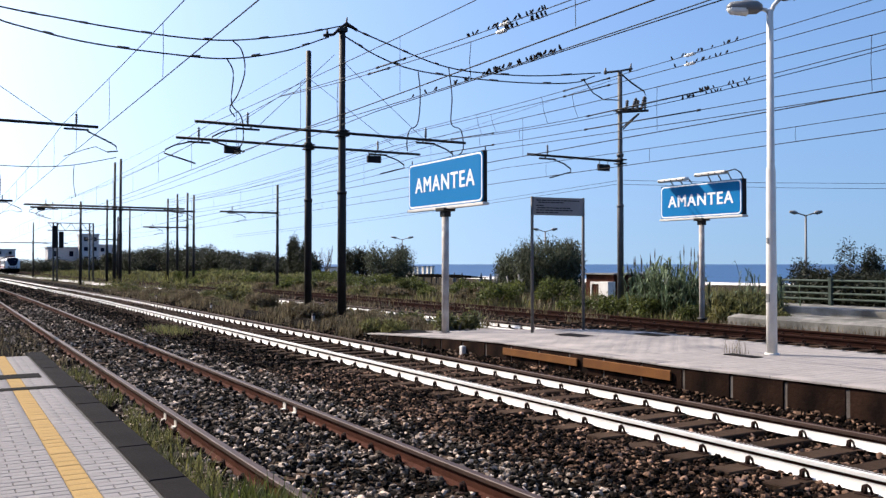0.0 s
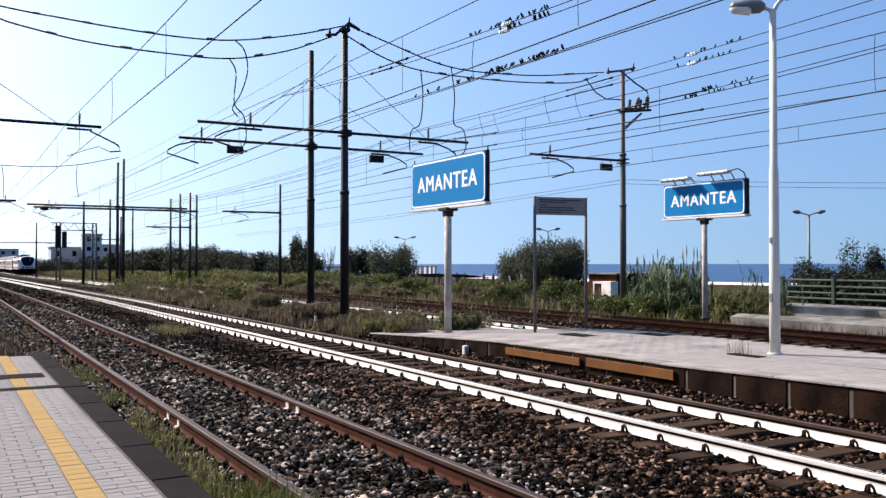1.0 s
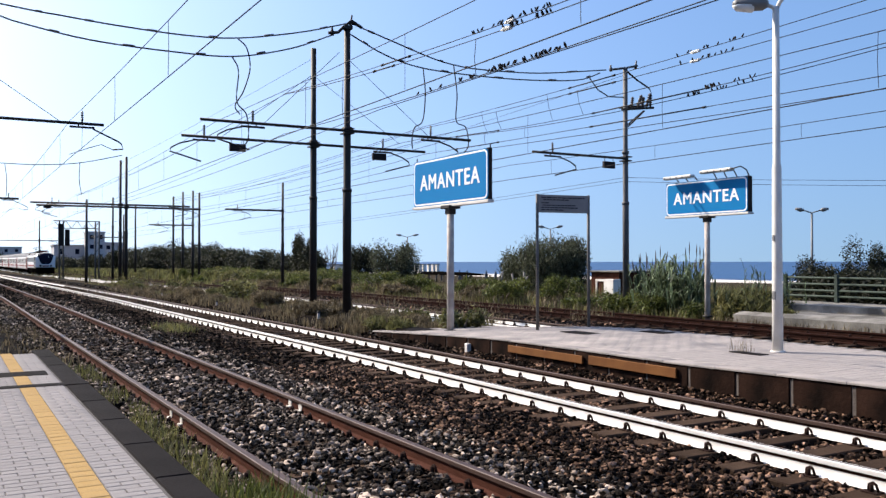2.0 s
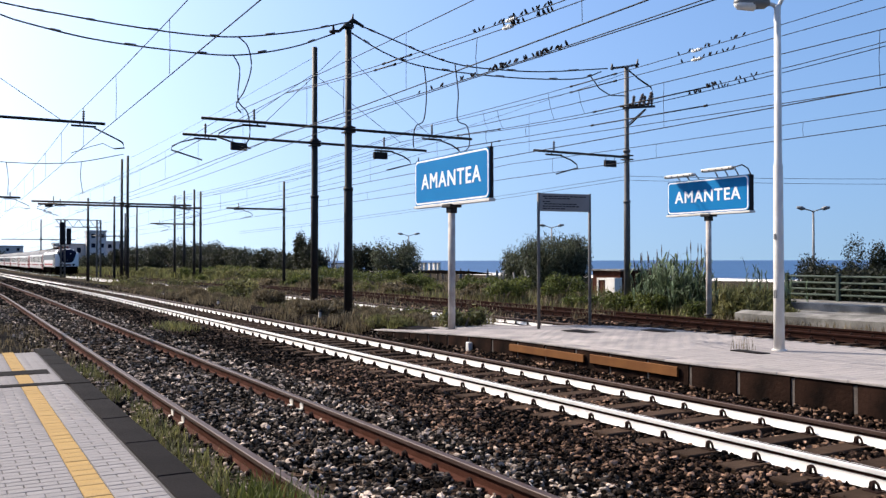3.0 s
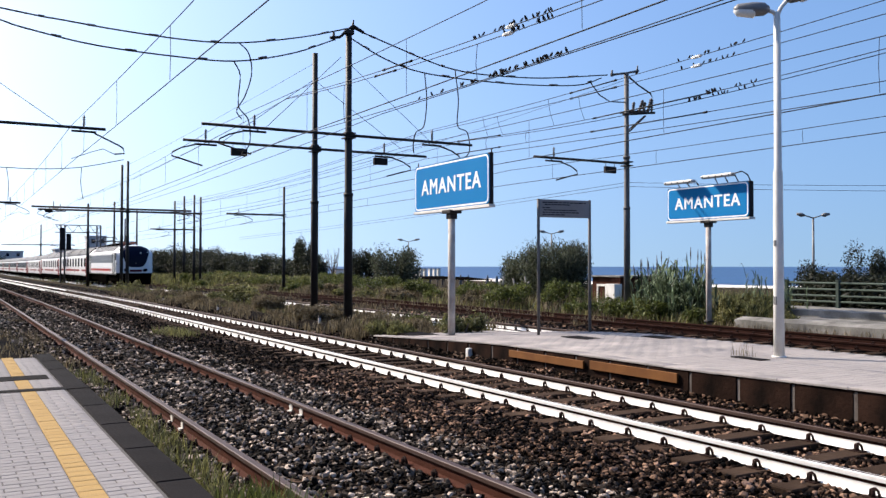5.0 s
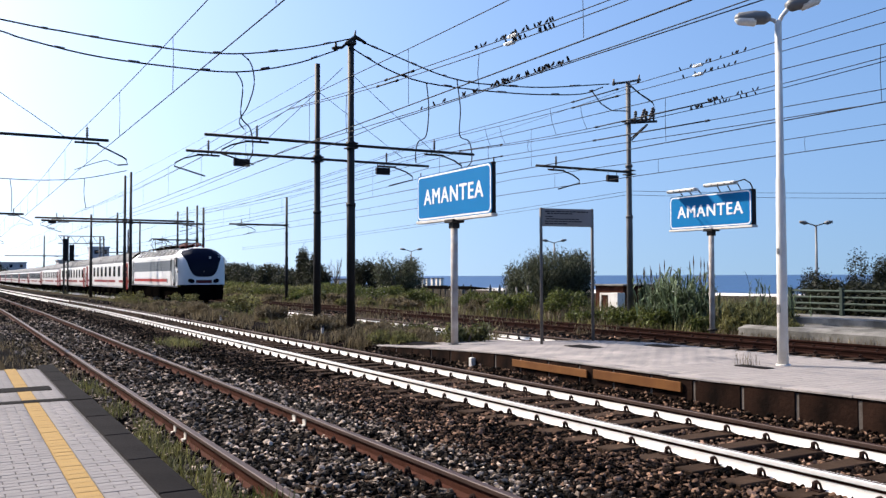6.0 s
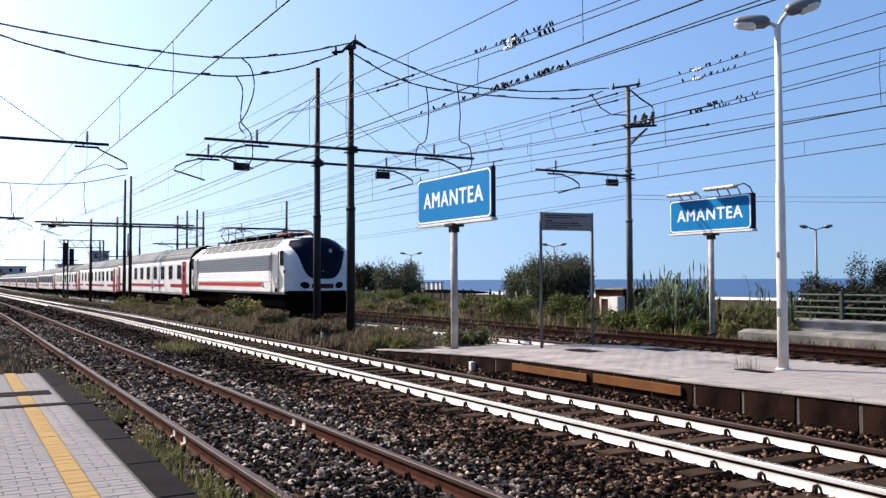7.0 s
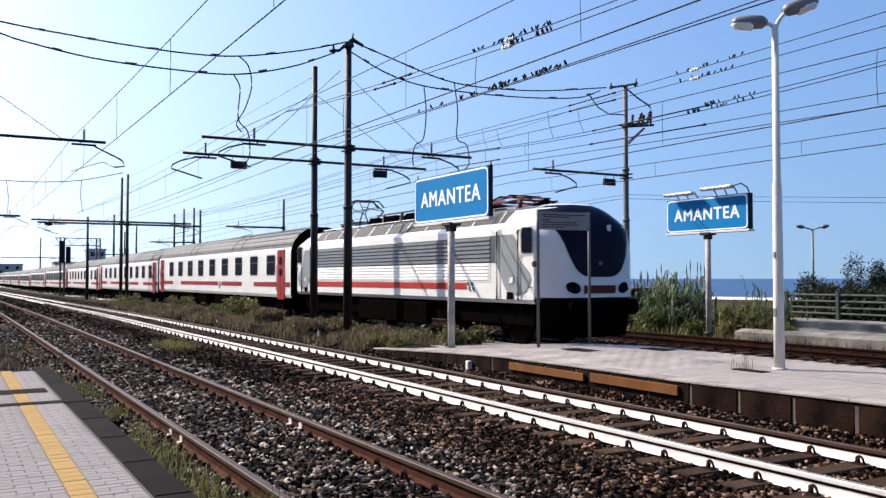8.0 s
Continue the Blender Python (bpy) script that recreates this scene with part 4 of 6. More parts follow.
def cross_cables():
    """Heavy sagging feeder cables from mast to mast, with their drops to the contact wires."""
    runs = [[(-5.85, 9.111), (-1.462, 8.575), (1.531, 8.273), (2.594, 8.204), (4.007, 8.126), (5.85, 8.097), (7.342, 8.214), (9.204, 8.624), (10.774, 9.111)],
            [(-5.85, 8.721), (0.195, 8.136), (1.599, 7.883), (3.295, 7.649), (5.362, 7.59), (7.176, 7.658), (8.872, 8.087), (10.237, 8.672)],
            [(10.871, 9.111), (12.265, 8.741), (13.65, 8.38), (14.547, 8.234), (15.649, 8.195), (18.037, 8.331), (21.06, 8.77)],
            [(10.725, 8.819), (11.992, 8.282), (13.279, 8.009), (15.2, 7.961), (17.55, 8.039), (19.734, 8.263), (20.768, 8.624)]]
    for run in runs:
        t = thing("feeder_cable", pose(0, 24.785, 0), "heavy dark feeder cable sagging between masts", "cable", "feeder cables")
        bm = bmesh.new()
        tube(bm, curve([(x, 0, z) for x, z in run]), 0.022, 6)
        part("cable", bm, M["wire"], t)
        for i in range(len(run) - 1):
            bm = bmesh.new()
            a, b = run[i], run[i + 1]
            tube(bm, [(a[0] * .6 + b[0] * .4, 0, a[1] * .6 + b[1] * .4), (a[0] * .45 + b[0] * .55, 0, a[1] * .45 + b[1] * .55)], 0.034, 6)
            part("clamp", bm, M["insul"], t)
    drops = [[(7.264, 8.214), (7.556, 7.941), (7.654, 7.356), (7.459, 6.674), (7.215, 6.235), (7.361, 5.991)], [(7.117, 7.658), (7.312, 7.259), (7.264, 6.381), (7.556, 5.991), (7.605, 5.309), (7.361, 4.967)],
             [(13.396, 8.009), (13.475, 7.161), (13.377, 6.284), (13.085, 6.04), (12.987, 5.65), (13.006, 5.357)], [(14.547, 8.214), (14.674, 7.259), (14.644, 6.381), (15.015, 6.186), (15.112, 5.601), (14.918, 5.309)],
             [(-0.585, 8.234), (-1.17, 7.844), (-1.657, 7.454)]]
    for d in drops:
        t = thing("jumper_cable", pose(0, 24.785, 0), "dark jumper cable hanging to the contact wire", "cable", "jumper cables")
        bm = bmesh.new()
        tube(bm, curve([(x, 0, z) for x, z in d]), 0.019, 6)
        part("cable", bm, M["wire"], t)


cross_cables()
for pts, r in (([(0.5, 8.3), (3.07, 8.24), (5.45, 8.26), (7.94, 8.52), (10.7, 9.2)], 0.03), ([(7.94, 8.5), (7.9, 7.4), (8.05, 6.3)], 0.025), ([(3.3, 8.24), (3.42, 7.2), (3.4, 6.1)], 0.025)):
    t = thing("feeder_cable", pose(0, 64.5, 0), "heavy dark feeder cable at the next masts", "cable", "feeder cables")
    bm = bmesh.new()
    tube(bm, curve([(x, 0, z) for x, z in pts]), r, 6)
    part("cable", bm, M["wire"], t)
# ------------------------------------------------------------ train
LOCO_L = 17.0
LOCO_SIDE = [(1.44, 1.10), (1.5, 1.2), (1.5, 1.6), (1.5, 2.2), (1.5, 2.8), (1.49, 3.02), (1.44, 3.1), (1.22, 3.32), (1.02, 3.5), (0.6, 3.62), (0.25, 3.66)]


def half_width(z):
    return float(np.interp(z, [p[1] for p in LOCO_SIDE], [p[0] for p in LOCO_SIDE]))


def nose_back(z):
    """How far the cab front leans back at height z."""
    return 0.05 * max(0, 1.4 - z) + 0.88 * max(0.0, (z - 1.9) / 1.76) ** 3.4


def nose_y(x, z):
    w = half_width(z)
    return nose_back(z) + 0.25 - 0.67 * (1 - min(1, abs(x / w)) ** 4.5)


def loco_front(loco, end):
    """Front shell, windscreen, lights, buffers; end +1 leads, -1 trails."""
    place = pose(0, 0, 0) if end > 0 else pose(0, LOCO_L, 0, 0, 0, 180)
    zs = [1.26, 1.32, 1.4, 1.6, 1.8, 2.0, 2.2, 2.4, 2.6, 2.8, 3.02, 3.1, 3.2, 3.32, 3.4, 3.5, 3.56, 3.62]
    bm = bmesh.new()
    rows = []
    for z in zs:
        w = half_width(z)
        rows.append([bm.verts.new((w * u, nose_y(w * u, z), z)) for u in np.linspace(-1, 1, 25)])
    for a, b in zip(rows, rows[1:]):
        for i in range(24):
            bm.faces.new((a[i], a[i + 1], b[i + 1], b[i])).smooth = True
    top = [bm.verts.new((0.25 * u, nose_back(3.66) + 0.3, 3.67)) for u in np.linspace(-1, 1, 25)]
    for i in range(24):
        bm.faces.new((rows[-1][i], rows[-1][i + 1], top[i + 1], top[i])).smooth = True
    front = part("cab_front", bm, M["trainwhite"], loco, "rounded white cab front", place)
    bm = bmesh.new()
    prev = None
    for z, w in ((1.76, 0.34), (1.79, 0.48), (1.85, 0.6), (1.95, 0.71), (2.1, 0.81), (2.3, 0.9), (2.6, 1.0), (2.82, 1.08), (2.97, 1.16), (3.1, 1.22), (3.2, 1.27), (3.35, 1.16), (3.45, 1.05), (3.52, 0.94), (3.58, 0.7)):
        row = [bm.verts.new((w * u, nose_y(w * u, z) - 0.012, z + 0.004)) for u in np.linspace(-1, 1, 19)]
        if prev:
            for i in range(18):
                bm.faces.new((prev[i], prev[i + 1], row[i + 1], row[i])).smooth = True
        prev = row
    glass = part("windscreen", bm, M["trainglass"], front, "large dark rounded windscreen mask")
    bm = bmesh.new()
    y = nose_y(0.1, 2.1)
    tube(bm, [(0, y - 0.02, 2.1), (0, y - 0.05, 2.1)], 0.05, 10)
    part("top_lamp", bm, M["mastgrey"], glass)
    bm = bmesh.new()
    y = nose_y(0.35, 2.95)
    box(bm, 0.36, 0.47, y - 0.03, y - 0.015, 2.74, 3.06)
    part("cab_card", bm, M["whitepaint"], glass)
    for s in (-1, 1):
        bm = bmesh.new()
        rim = [(s * 0.78 + 0.2 * math.cos(a), 1.5 + 0.14 * math.sin(a) + 0.03 * s * math.cos(a)) for a in np.linspace(0, math.tau, 17)[:-1]]
        f = [bm.verts.new((px, nose_y(px, pz) - 0.012, pz)) for px, pz in rim]
        mid_ = bm.verts.new((s * 0.78, nose_y(s * 0.78, 1.5) - 0.03, 1.5))
        for i in range(len(f)):
            bm.faces.new((f[i], f[(i + 1) % len(f)], mid_))
        lamp = part("headlight", bm, M["traindark"], front, "dark oval headlight recess")
        for k in (-0.09, 0.09):
            bm = bmesh.new()
            px = s * 0.78 + k
            tube(bm, [(px, nose_y(px, 1.48) - 0.015, 1.48), (px, nose_y(px, 1.48) - 0.05, 1.48)], 0.06, 12)
            part("lens", bm, M["trainglass"], lamp)
        bm = bmesh.new()
        tube(bm, [(s * 0.87, 0.1, 1.03), (s * 0.87, -0.56, 1.03)], 0.1, 12)
        tube(bm, [(s * 0.87, -0.56, 1.03), (s * 0.87, -0.64, 1.03)], 0.2, 16)
        part("buffer", bm, M["traindark"], loco, "black round buffer", place)
    bm = bmesh.new()
    prev = None
    for z in (1.36, 1.56):
        row = [bm.verts.new((0.5 * u, nose_y(0.43 * u, z) - 0.014, z)) for u in np.linspace(-1, 1, 13)]
        if prev:
            for i in range(12):
                bm.faces.new((prev[i], prev[i + 1], row[i + 1], row[i])).smooth = True
        prev = row
    part("front_stripe", bm, M["darkred"], front, "dark red band between the headlights")
    bm = bmesh.new()
    prev = None
    for z in (0.28, 0.5, 0.8, 1.1, 1.28):
        row = [bm.verts.new((1.38 * u, nose_y(1.38 * u, 1.2) + 0.05 + 0.25 * max(0, .8 - z), z)) for u in np.linspace(-1, 1, 17)]
        if prev:
            for i in range(16):
                bm.faces.new((prev[i], prev[i + 1], row[i + 1], row[i])).smooth = True
        prev = row
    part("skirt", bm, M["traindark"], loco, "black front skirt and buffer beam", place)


def bogie(owner, y, name="bogie", wheel_r=0.55, base=2.6):
    bm = bmesh.new()
    for s in (-1, 1):
        box(bm, s * 1.02 - 0.08, s * 1.02 + 0.08, y - base / 2 - 0.6, y + base / 2 + 0.6, 0.45, 0.75, 0.03)
        for k in (-1, 1):
            box(bm, s * 1.1 - 0.12, s * 1.1 + 0.1, y + k * base / 2 - 0.18, y + k * base / 2 + 0.18, 0.4, 0.7, 0.03)
            tube(bm, [(s * 1.12, y + k * base / 2 * .5, 0.7), (s * 1.12, y + k * base / 2 * .5, 1.0)], 0.13, 10)
    box(bm, -0.95, 0.95, y - 0.3, y + 0.3, 0.5, 0.9, 0.03)
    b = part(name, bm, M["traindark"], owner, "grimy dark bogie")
    out = []
    for k in (-1, 1):
        bm = bmesh.new()
        for s in (-1, 1):
            tube(bm, [(s * 0.69, 0, 0), (s * 0.80, 0, 0)], wheel_r, 28)
            tube(bm, [(s * 0.66, 0, 0), (s * 0.69, 0, 0)], wheel_r + 0.03, 28)
            for a in range(6):
                c, d = math.cos(a * math.tau / 6), math.sin(a * math.tau / 6)
                tube(bm, [(s * 0.80, 0.33 * c, 0.33 * d), (s * 0.815, 0.33 * c, 0.33 * d)], 0.07, 8)
        tube(bm, [(-0.8, 0, 0), (0.8, 0, 0)], 0.09, 10)
        w = part("wheelset", bm, M["clip"], b, "steel wheelset")
        w.matrix_basis = pose(0, y + k * base / 2, wheel_r)
        out.append((w, y + k * base / 2, wheel_r))
    return out


def pantograph(loco, y, material, lift, turn):
    """Folded or half-raised pantograph on its base frame."""
    f = pose(0, y, 0, 0, 0, turn)
    bm = bmesh.new()
    for s in (-0.55, 0.55):
        tube(bm, [(s, -1.0, 3.83), (s, 1.0, 3.83)], 0.035, 6)
    for q in (-0.9, 0, 0.9):
        tube(bm, [(-0.55, q, 3.83), (0.55, q, 3.83)], 0.03, 6)
    for s in (-0.55, 0.55):
        for q in (-0.8, 0.8):
            tube(bm, [(s, q, 3.6), (s, q, 3.83)], 0.06, 8)
    base = part("pantograph", bm, material, loco, "pantograph folded on the roof" if lift < 0.3 else "half-raised pantograph", f)
    z0, k = 3.88, lift
    bars = []
    for q in (-1, 1):
        for d in (-1, 1):
            bars += [("lower_arm", (q * 0.3, d * 0.25, z0), (q * 0.42, d * 0.85, z0 + 0.42 * k + 0.04), 0.028),
                     ("upper_arm", (q * 0.42, d * 0.85, z0 + 0.42 * k + 0.04), (q * 0.3, d * 0.2, z0 + 0.85 * k + 0.1), 0.022),
                     ("brace", (q * 0.42, d * 0.85, z0 + 0.42 * k + 0.04), (q * -0.3, d * 0.5, z0 + 0.62 * k + 0.06), 0.016)]
        bars.append(("head_bar", (q * 0.3, -0.25, z0 + 0.85 * k + 0.1), (q * 0.3, 0.25, z0 + 0.85 * k + 0.1), 0.025))
    for name, a, b, r in bars:
        bm = bmesh.new()
        tube(bm, [a, b], r, 6)
        part(name, bm, material, base)
    bm = bmesh.new()
    for d in (-0.25, 0.25):
        tube(bm, [(-0.72, d, z0 + 0.7 * k + 0.02), (-0.5, d, z0 + 0.85 * k + 0.13), (0.5, d, z0 + 0.85 * k + 0.13), (0.72, d, z0 + 0.7 * k + 0.02)], 0.028, 6)
    part("bow_head", bm, M["mast"], base)


def locomotive():
    loco = thing("electric_locomotive", pose(TRACKS[3], 214, 0), "white electric locomotive with grey louvres and a red stripe", "locomotive")
    # side walls and roof in one shell
    bm = bmesh.new()
    prof = [(-x, z) for x, z in LOCO_SIDE] + [(x, z) for x, z in LOCO_SIDE[::-1]]
    n = len(prof)
    a = [bm.verts.new((x, nose_back(z) + 0.25, z)) for x, z in prof]
    b = [bm.verts.new((x, LOCO_L - nose_back(z) - 0.25, z)) for x, z in prof]
    for i in range(n - 1):
        f = bm.faces.new((a[i], a[i + 1], b[i + 1], b[i]))
        z = (prof[i][1] + prof[i + 1][1]) / 2
        f.material_index = 1 if z > 3.45 else 0
    part("body", bm, [M["trainwhite"], M["trainroof"]], loco, "white body shell with grey roof")
    loco_front(loco, 1)
    loco_front(loco, -1)
    for s in (-1, 1):
        sx = lambda d: s * (1.5 + d)
        bm = bmesh.new()
        box(bm, min(sx(0.002), sx(0.012)), max(sx(0.002), sx(0.012)), 1.95, 15.0, 2.14, 2.84)
        grey = part("louvre_panel", bm, M["traingrey"], loco, "grey louvred upper panel")
        for k in range(6):
            bm = bmesh.new()
            z = 2.16 + k * 0.112
            extrude_y(bm, [(sx(0.012), z), (sx(0.036), z + 0.012), (sx(0.012), z + 0.1)], [2.2, 14.98])
            part("slat", bm, M["traingrey"], grey)
        bm = bmesh.new()
        box(bm, min(sx(0.002), sx(0.01)), max(sx(0.002), sx(0.01)), 2.2, 15.0, 1.64, 2.14)
        white = part("ribbed_panel", bm, M["trainwhite"], loco, "white ribbed lower panel")
        for k in range(5):
            bm = bmesh.new()
            z = 1.68 + k * 0.092
            extrude_y(bm, [(sx(0.01), z), (sx(0.024), z + 0.012), (sx(0.01), z + 0.08)], [2.3, 14.98])
            part("rib", bm, M["trainwhite"], white)
        bm = bmesh.new()
        box(bm, min(sx(0.002), sx(0.014)), max(sx(0.002), sx(0.014)), 3.4, 15.0, 1.43, 1.61)
        part("red_stripe", bm, M["trainred"], loco, "red stripe")
        bm = bmesh.new()
        for q in (2.98, 3.16):
            for z0, z1, d in ((1.38, 1.5, 0.0), (1.52, 1.64, 0.07)):
                a4 = [bm.verts.new((sx(0.004), q + y, z)) for y, z in ((d, z0), (d + .09, z0), (d + .15, z1), (d + .06, z1))]
                b4 = [bm.verts.new((sx(0.015), v.co.y, v.co.z)) for v in a4]
                bm.faces.new(a4), bm.faces.new(b4)
                for i in range(4):
                    bm.faces.new((a4[i], a4[(i + 1) % 4], b4[(i + 1) % 4], b4[i]))
        part("emblem", bm, M["traingrey"], loco, "small grey emblem of slanted bars")
        # cab sides at both ends
        for flip in (0, 1):
            Y = (lambda v: v) if not flip else (lambda v: LOCO_L - v)
            bm = bmesh.new()
            pts = [(1.94, 2.86), (1.15, 2.84), (0.98, 2.66), (0.86, 2.2), (0.42, 1.86), (0.36, 1.7), (0.55, 1.42), (0.8, 1.32), (1.35, 1.32), (1.6, 1.62), (1.8, 1.95), (1.94, 2.1)]
            p0 = [bm.verts.new((sx(0.003), Y(y), z)) for y, z in pts]
            p1 = [bm.verts.new((sx(0.016), Y(y), z)) for y, z in pts]
            bm.faces.new(p0), bm.faces.new(p1)
            for i in range(len(pts)):
                j = (i + 1) % len(pts)
                bm.faces.new((p0[i], p0[j], p1[j], p1[i]))
            part("door_panel", bm, M["panelgrey"], loco, "grey angular panel round the cab door")
            bm = bmesh.new()
            ya, yb = sorted((Y(0.3), Y(0.76)))
            rounded(bm, -yb - 0.03, -ya + 0.03, 2.33, 3.01, 0.1, sx(0.002), sx(0.01))
            surround = part("window_frame", bm, M["panelgrey"], loco, "grey rubber window frame")
            bm = bmesh.new()
            rounded(bm, -yb, -ya, 2.36, 2.98, 0.08, sx(0.008), sx(0.016))
            part("cab_window", bm, M["trainglass"], surround, "black cab side window")
            for q in (0.86, 1.82):
                bm = bmesh.new()
                tube(bm, [(sx(0.005), Y(q), 1.18), (sx(0.05), Y(q), 1.2), (sx(0.05), Y(q), 2.92), (sx(0.005), Y(q), 2.94)], 0.024, 6)
                part("handrail", bm, M["traindark"], loco, "dark vertical handrail")
            bm = bmesh.new()
            ya, yb = sorted((Y(1.12), Y(1.42)))
            box(bm, min(sx(0.003), sx(0.022)), max(sx(0.003), sx(0.022)), ya, yb, 1.2, 1.38, 0.006)
            part("step", bm, M["traindark"], loco)
            bm = bmesh.new()
            ya, yb = sorted((Y(1.1), Y(1.3)))
            box(bm, min(sx(0.016), sx(0.03)), max(sx(0.016), sx(0.03)), ya, yb, 1.62, 1.76, 0.02)
            part("door_lock", bm, M["whitepaint"], loco, "pale lock plate on the cab door")
            for z in (1.5, 2.28):
                bm = bmesh.new()
                ya, yb = sorted((Y(0.3), Y(0.8)))
                box(bm, min(sx(0.001), sx(0.004)), max(sx(0.001), sx(0.004)), ya, yb, z, z + 0.012)
                part("panel_seam", bm, M["traingrey"], loco)
            bm = bmesh.new()
            tube(bm, [(sx(-0.02), Y(0.24), 2.08), (sx(0.016), Y(0.24), 2.08)], 0.075, 12)
            part("socket_cover", bm, M["print"], loco, "small dark round socket cover")
        # sloping roof band with its white ribs
        bm = bmesh.new()
        q = [bm.verts.new(c) for c in ((s * 1.385, 1.7, 3.164), (s * 1.385, 15.2, 3.164), (s * 1.045, 15.2, 3.492), (s * 1.045, 1.7, 3.492))]
        bm.faces.new(q)
        band = part("roof_band", bm, M["roofdark"], loco, "grey sloping roof panels")
        for k in range(10):
            bm = bmesh.new()
            y = 1.9 + k * 1.36
            r = [bm.verts.new(c) for c in ((s * 1.40, y, 3.17), (s * 1.40, y + 0.055, 3.17), (s * 1.06, y + 0.2, 3.51), (s * 1.06, y + 0.145, 3.51))]
            r2 = [bm.verts.new(v.co - Vector((s * 0.03, 0, 0.03))) for v in r]
            bm.faces.new(r)
            for i in range(4):
                bm.faces.new((r[i], r[(i + 1) % 4], r2[(i + 1) % 4], r2[i]))
            part("roof_rib", bm, M["trainwhite"], band)
        bm = bmesh.new()
        tube(bm, [(s * 1.06, 1.6, 3.6), (s * 1.06, 15.0, 3.6)], 0.018, 6)
        for k in range(14):
            tube(bm, [(s * 1.06, 1.7 + k, 3.48), (s * 1.06, 1.7 + k, 3.6)], 0.014, 5)
        part("roof_rail", bm, M["trainwhite"], loco, "pale edge along the roof")
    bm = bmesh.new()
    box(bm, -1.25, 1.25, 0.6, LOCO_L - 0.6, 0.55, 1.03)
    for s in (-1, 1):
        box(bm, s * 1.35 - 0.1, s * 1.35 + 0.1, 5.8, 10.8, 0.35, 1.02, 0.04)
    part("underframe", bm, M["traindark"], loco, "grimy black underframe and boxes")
    wheels = bogie(loco, 3.2) + bogie(loco, LOCO_L - 3.2)
    pantograph(loco, 3.0, M["redpanto"], 0.0, 0)
    pantograph(loco, 13.5, M["mast"], 0.8, 0)
    for y, w in ((4.8, 0.9), (6.4, 1.2), (8.4, 1.4), (10.3, 1.0), (11.7, 0.6)):
        bm = bmesh.new()
        box(bm, -0.5, 0.5, y - w / 2, y + w / 2, 3.62, 3.92, 0.04)
        part("roof_box", bm, M["traindark"], loco, "dark roof equipment box")
    for y in (5.4, 7.4, 9.5, 10.9):
        bm = bmesh.new()
        for i in range(5):
            tube(bm, [(-0.4, y, 3.64 + i * 0.07), (-0.4, y, 3.68 + i * 0.07)], 0.08, 10)
        tube(bm, [(-0.4, y, 3.62), (-0.4, y, 4.0)], 0.035, 6)
        part("roof_insulator", bm, M["insul"], loco)
    bm = bmesh.new()
    tube(bm, [(-0.4, 4.2, 4.0), (-0.4, 11.5, 4.0)], 0.022, 6)
    part("busbar", bm, M["mast"], loco)
    bm = bmesh.new()
    tube(bm, [(-0.3, 1.9, 3.68), (-0.3, 1.3, 3.75)], [0.05, 0.09], 8)
    part("horn", bm, M["traindark"], loco)
    return loco, wheels


COACH_L = 26.1
COACH_SIDE = [(1.36, 0.92), (1.41, 1.05), (1.42, 2.0), (1.41, 2.9), (1.36, 3.05), (1.27, 3.3), (1.05, 3.6), (0.7, 3.82), (0.3, 3.93)]


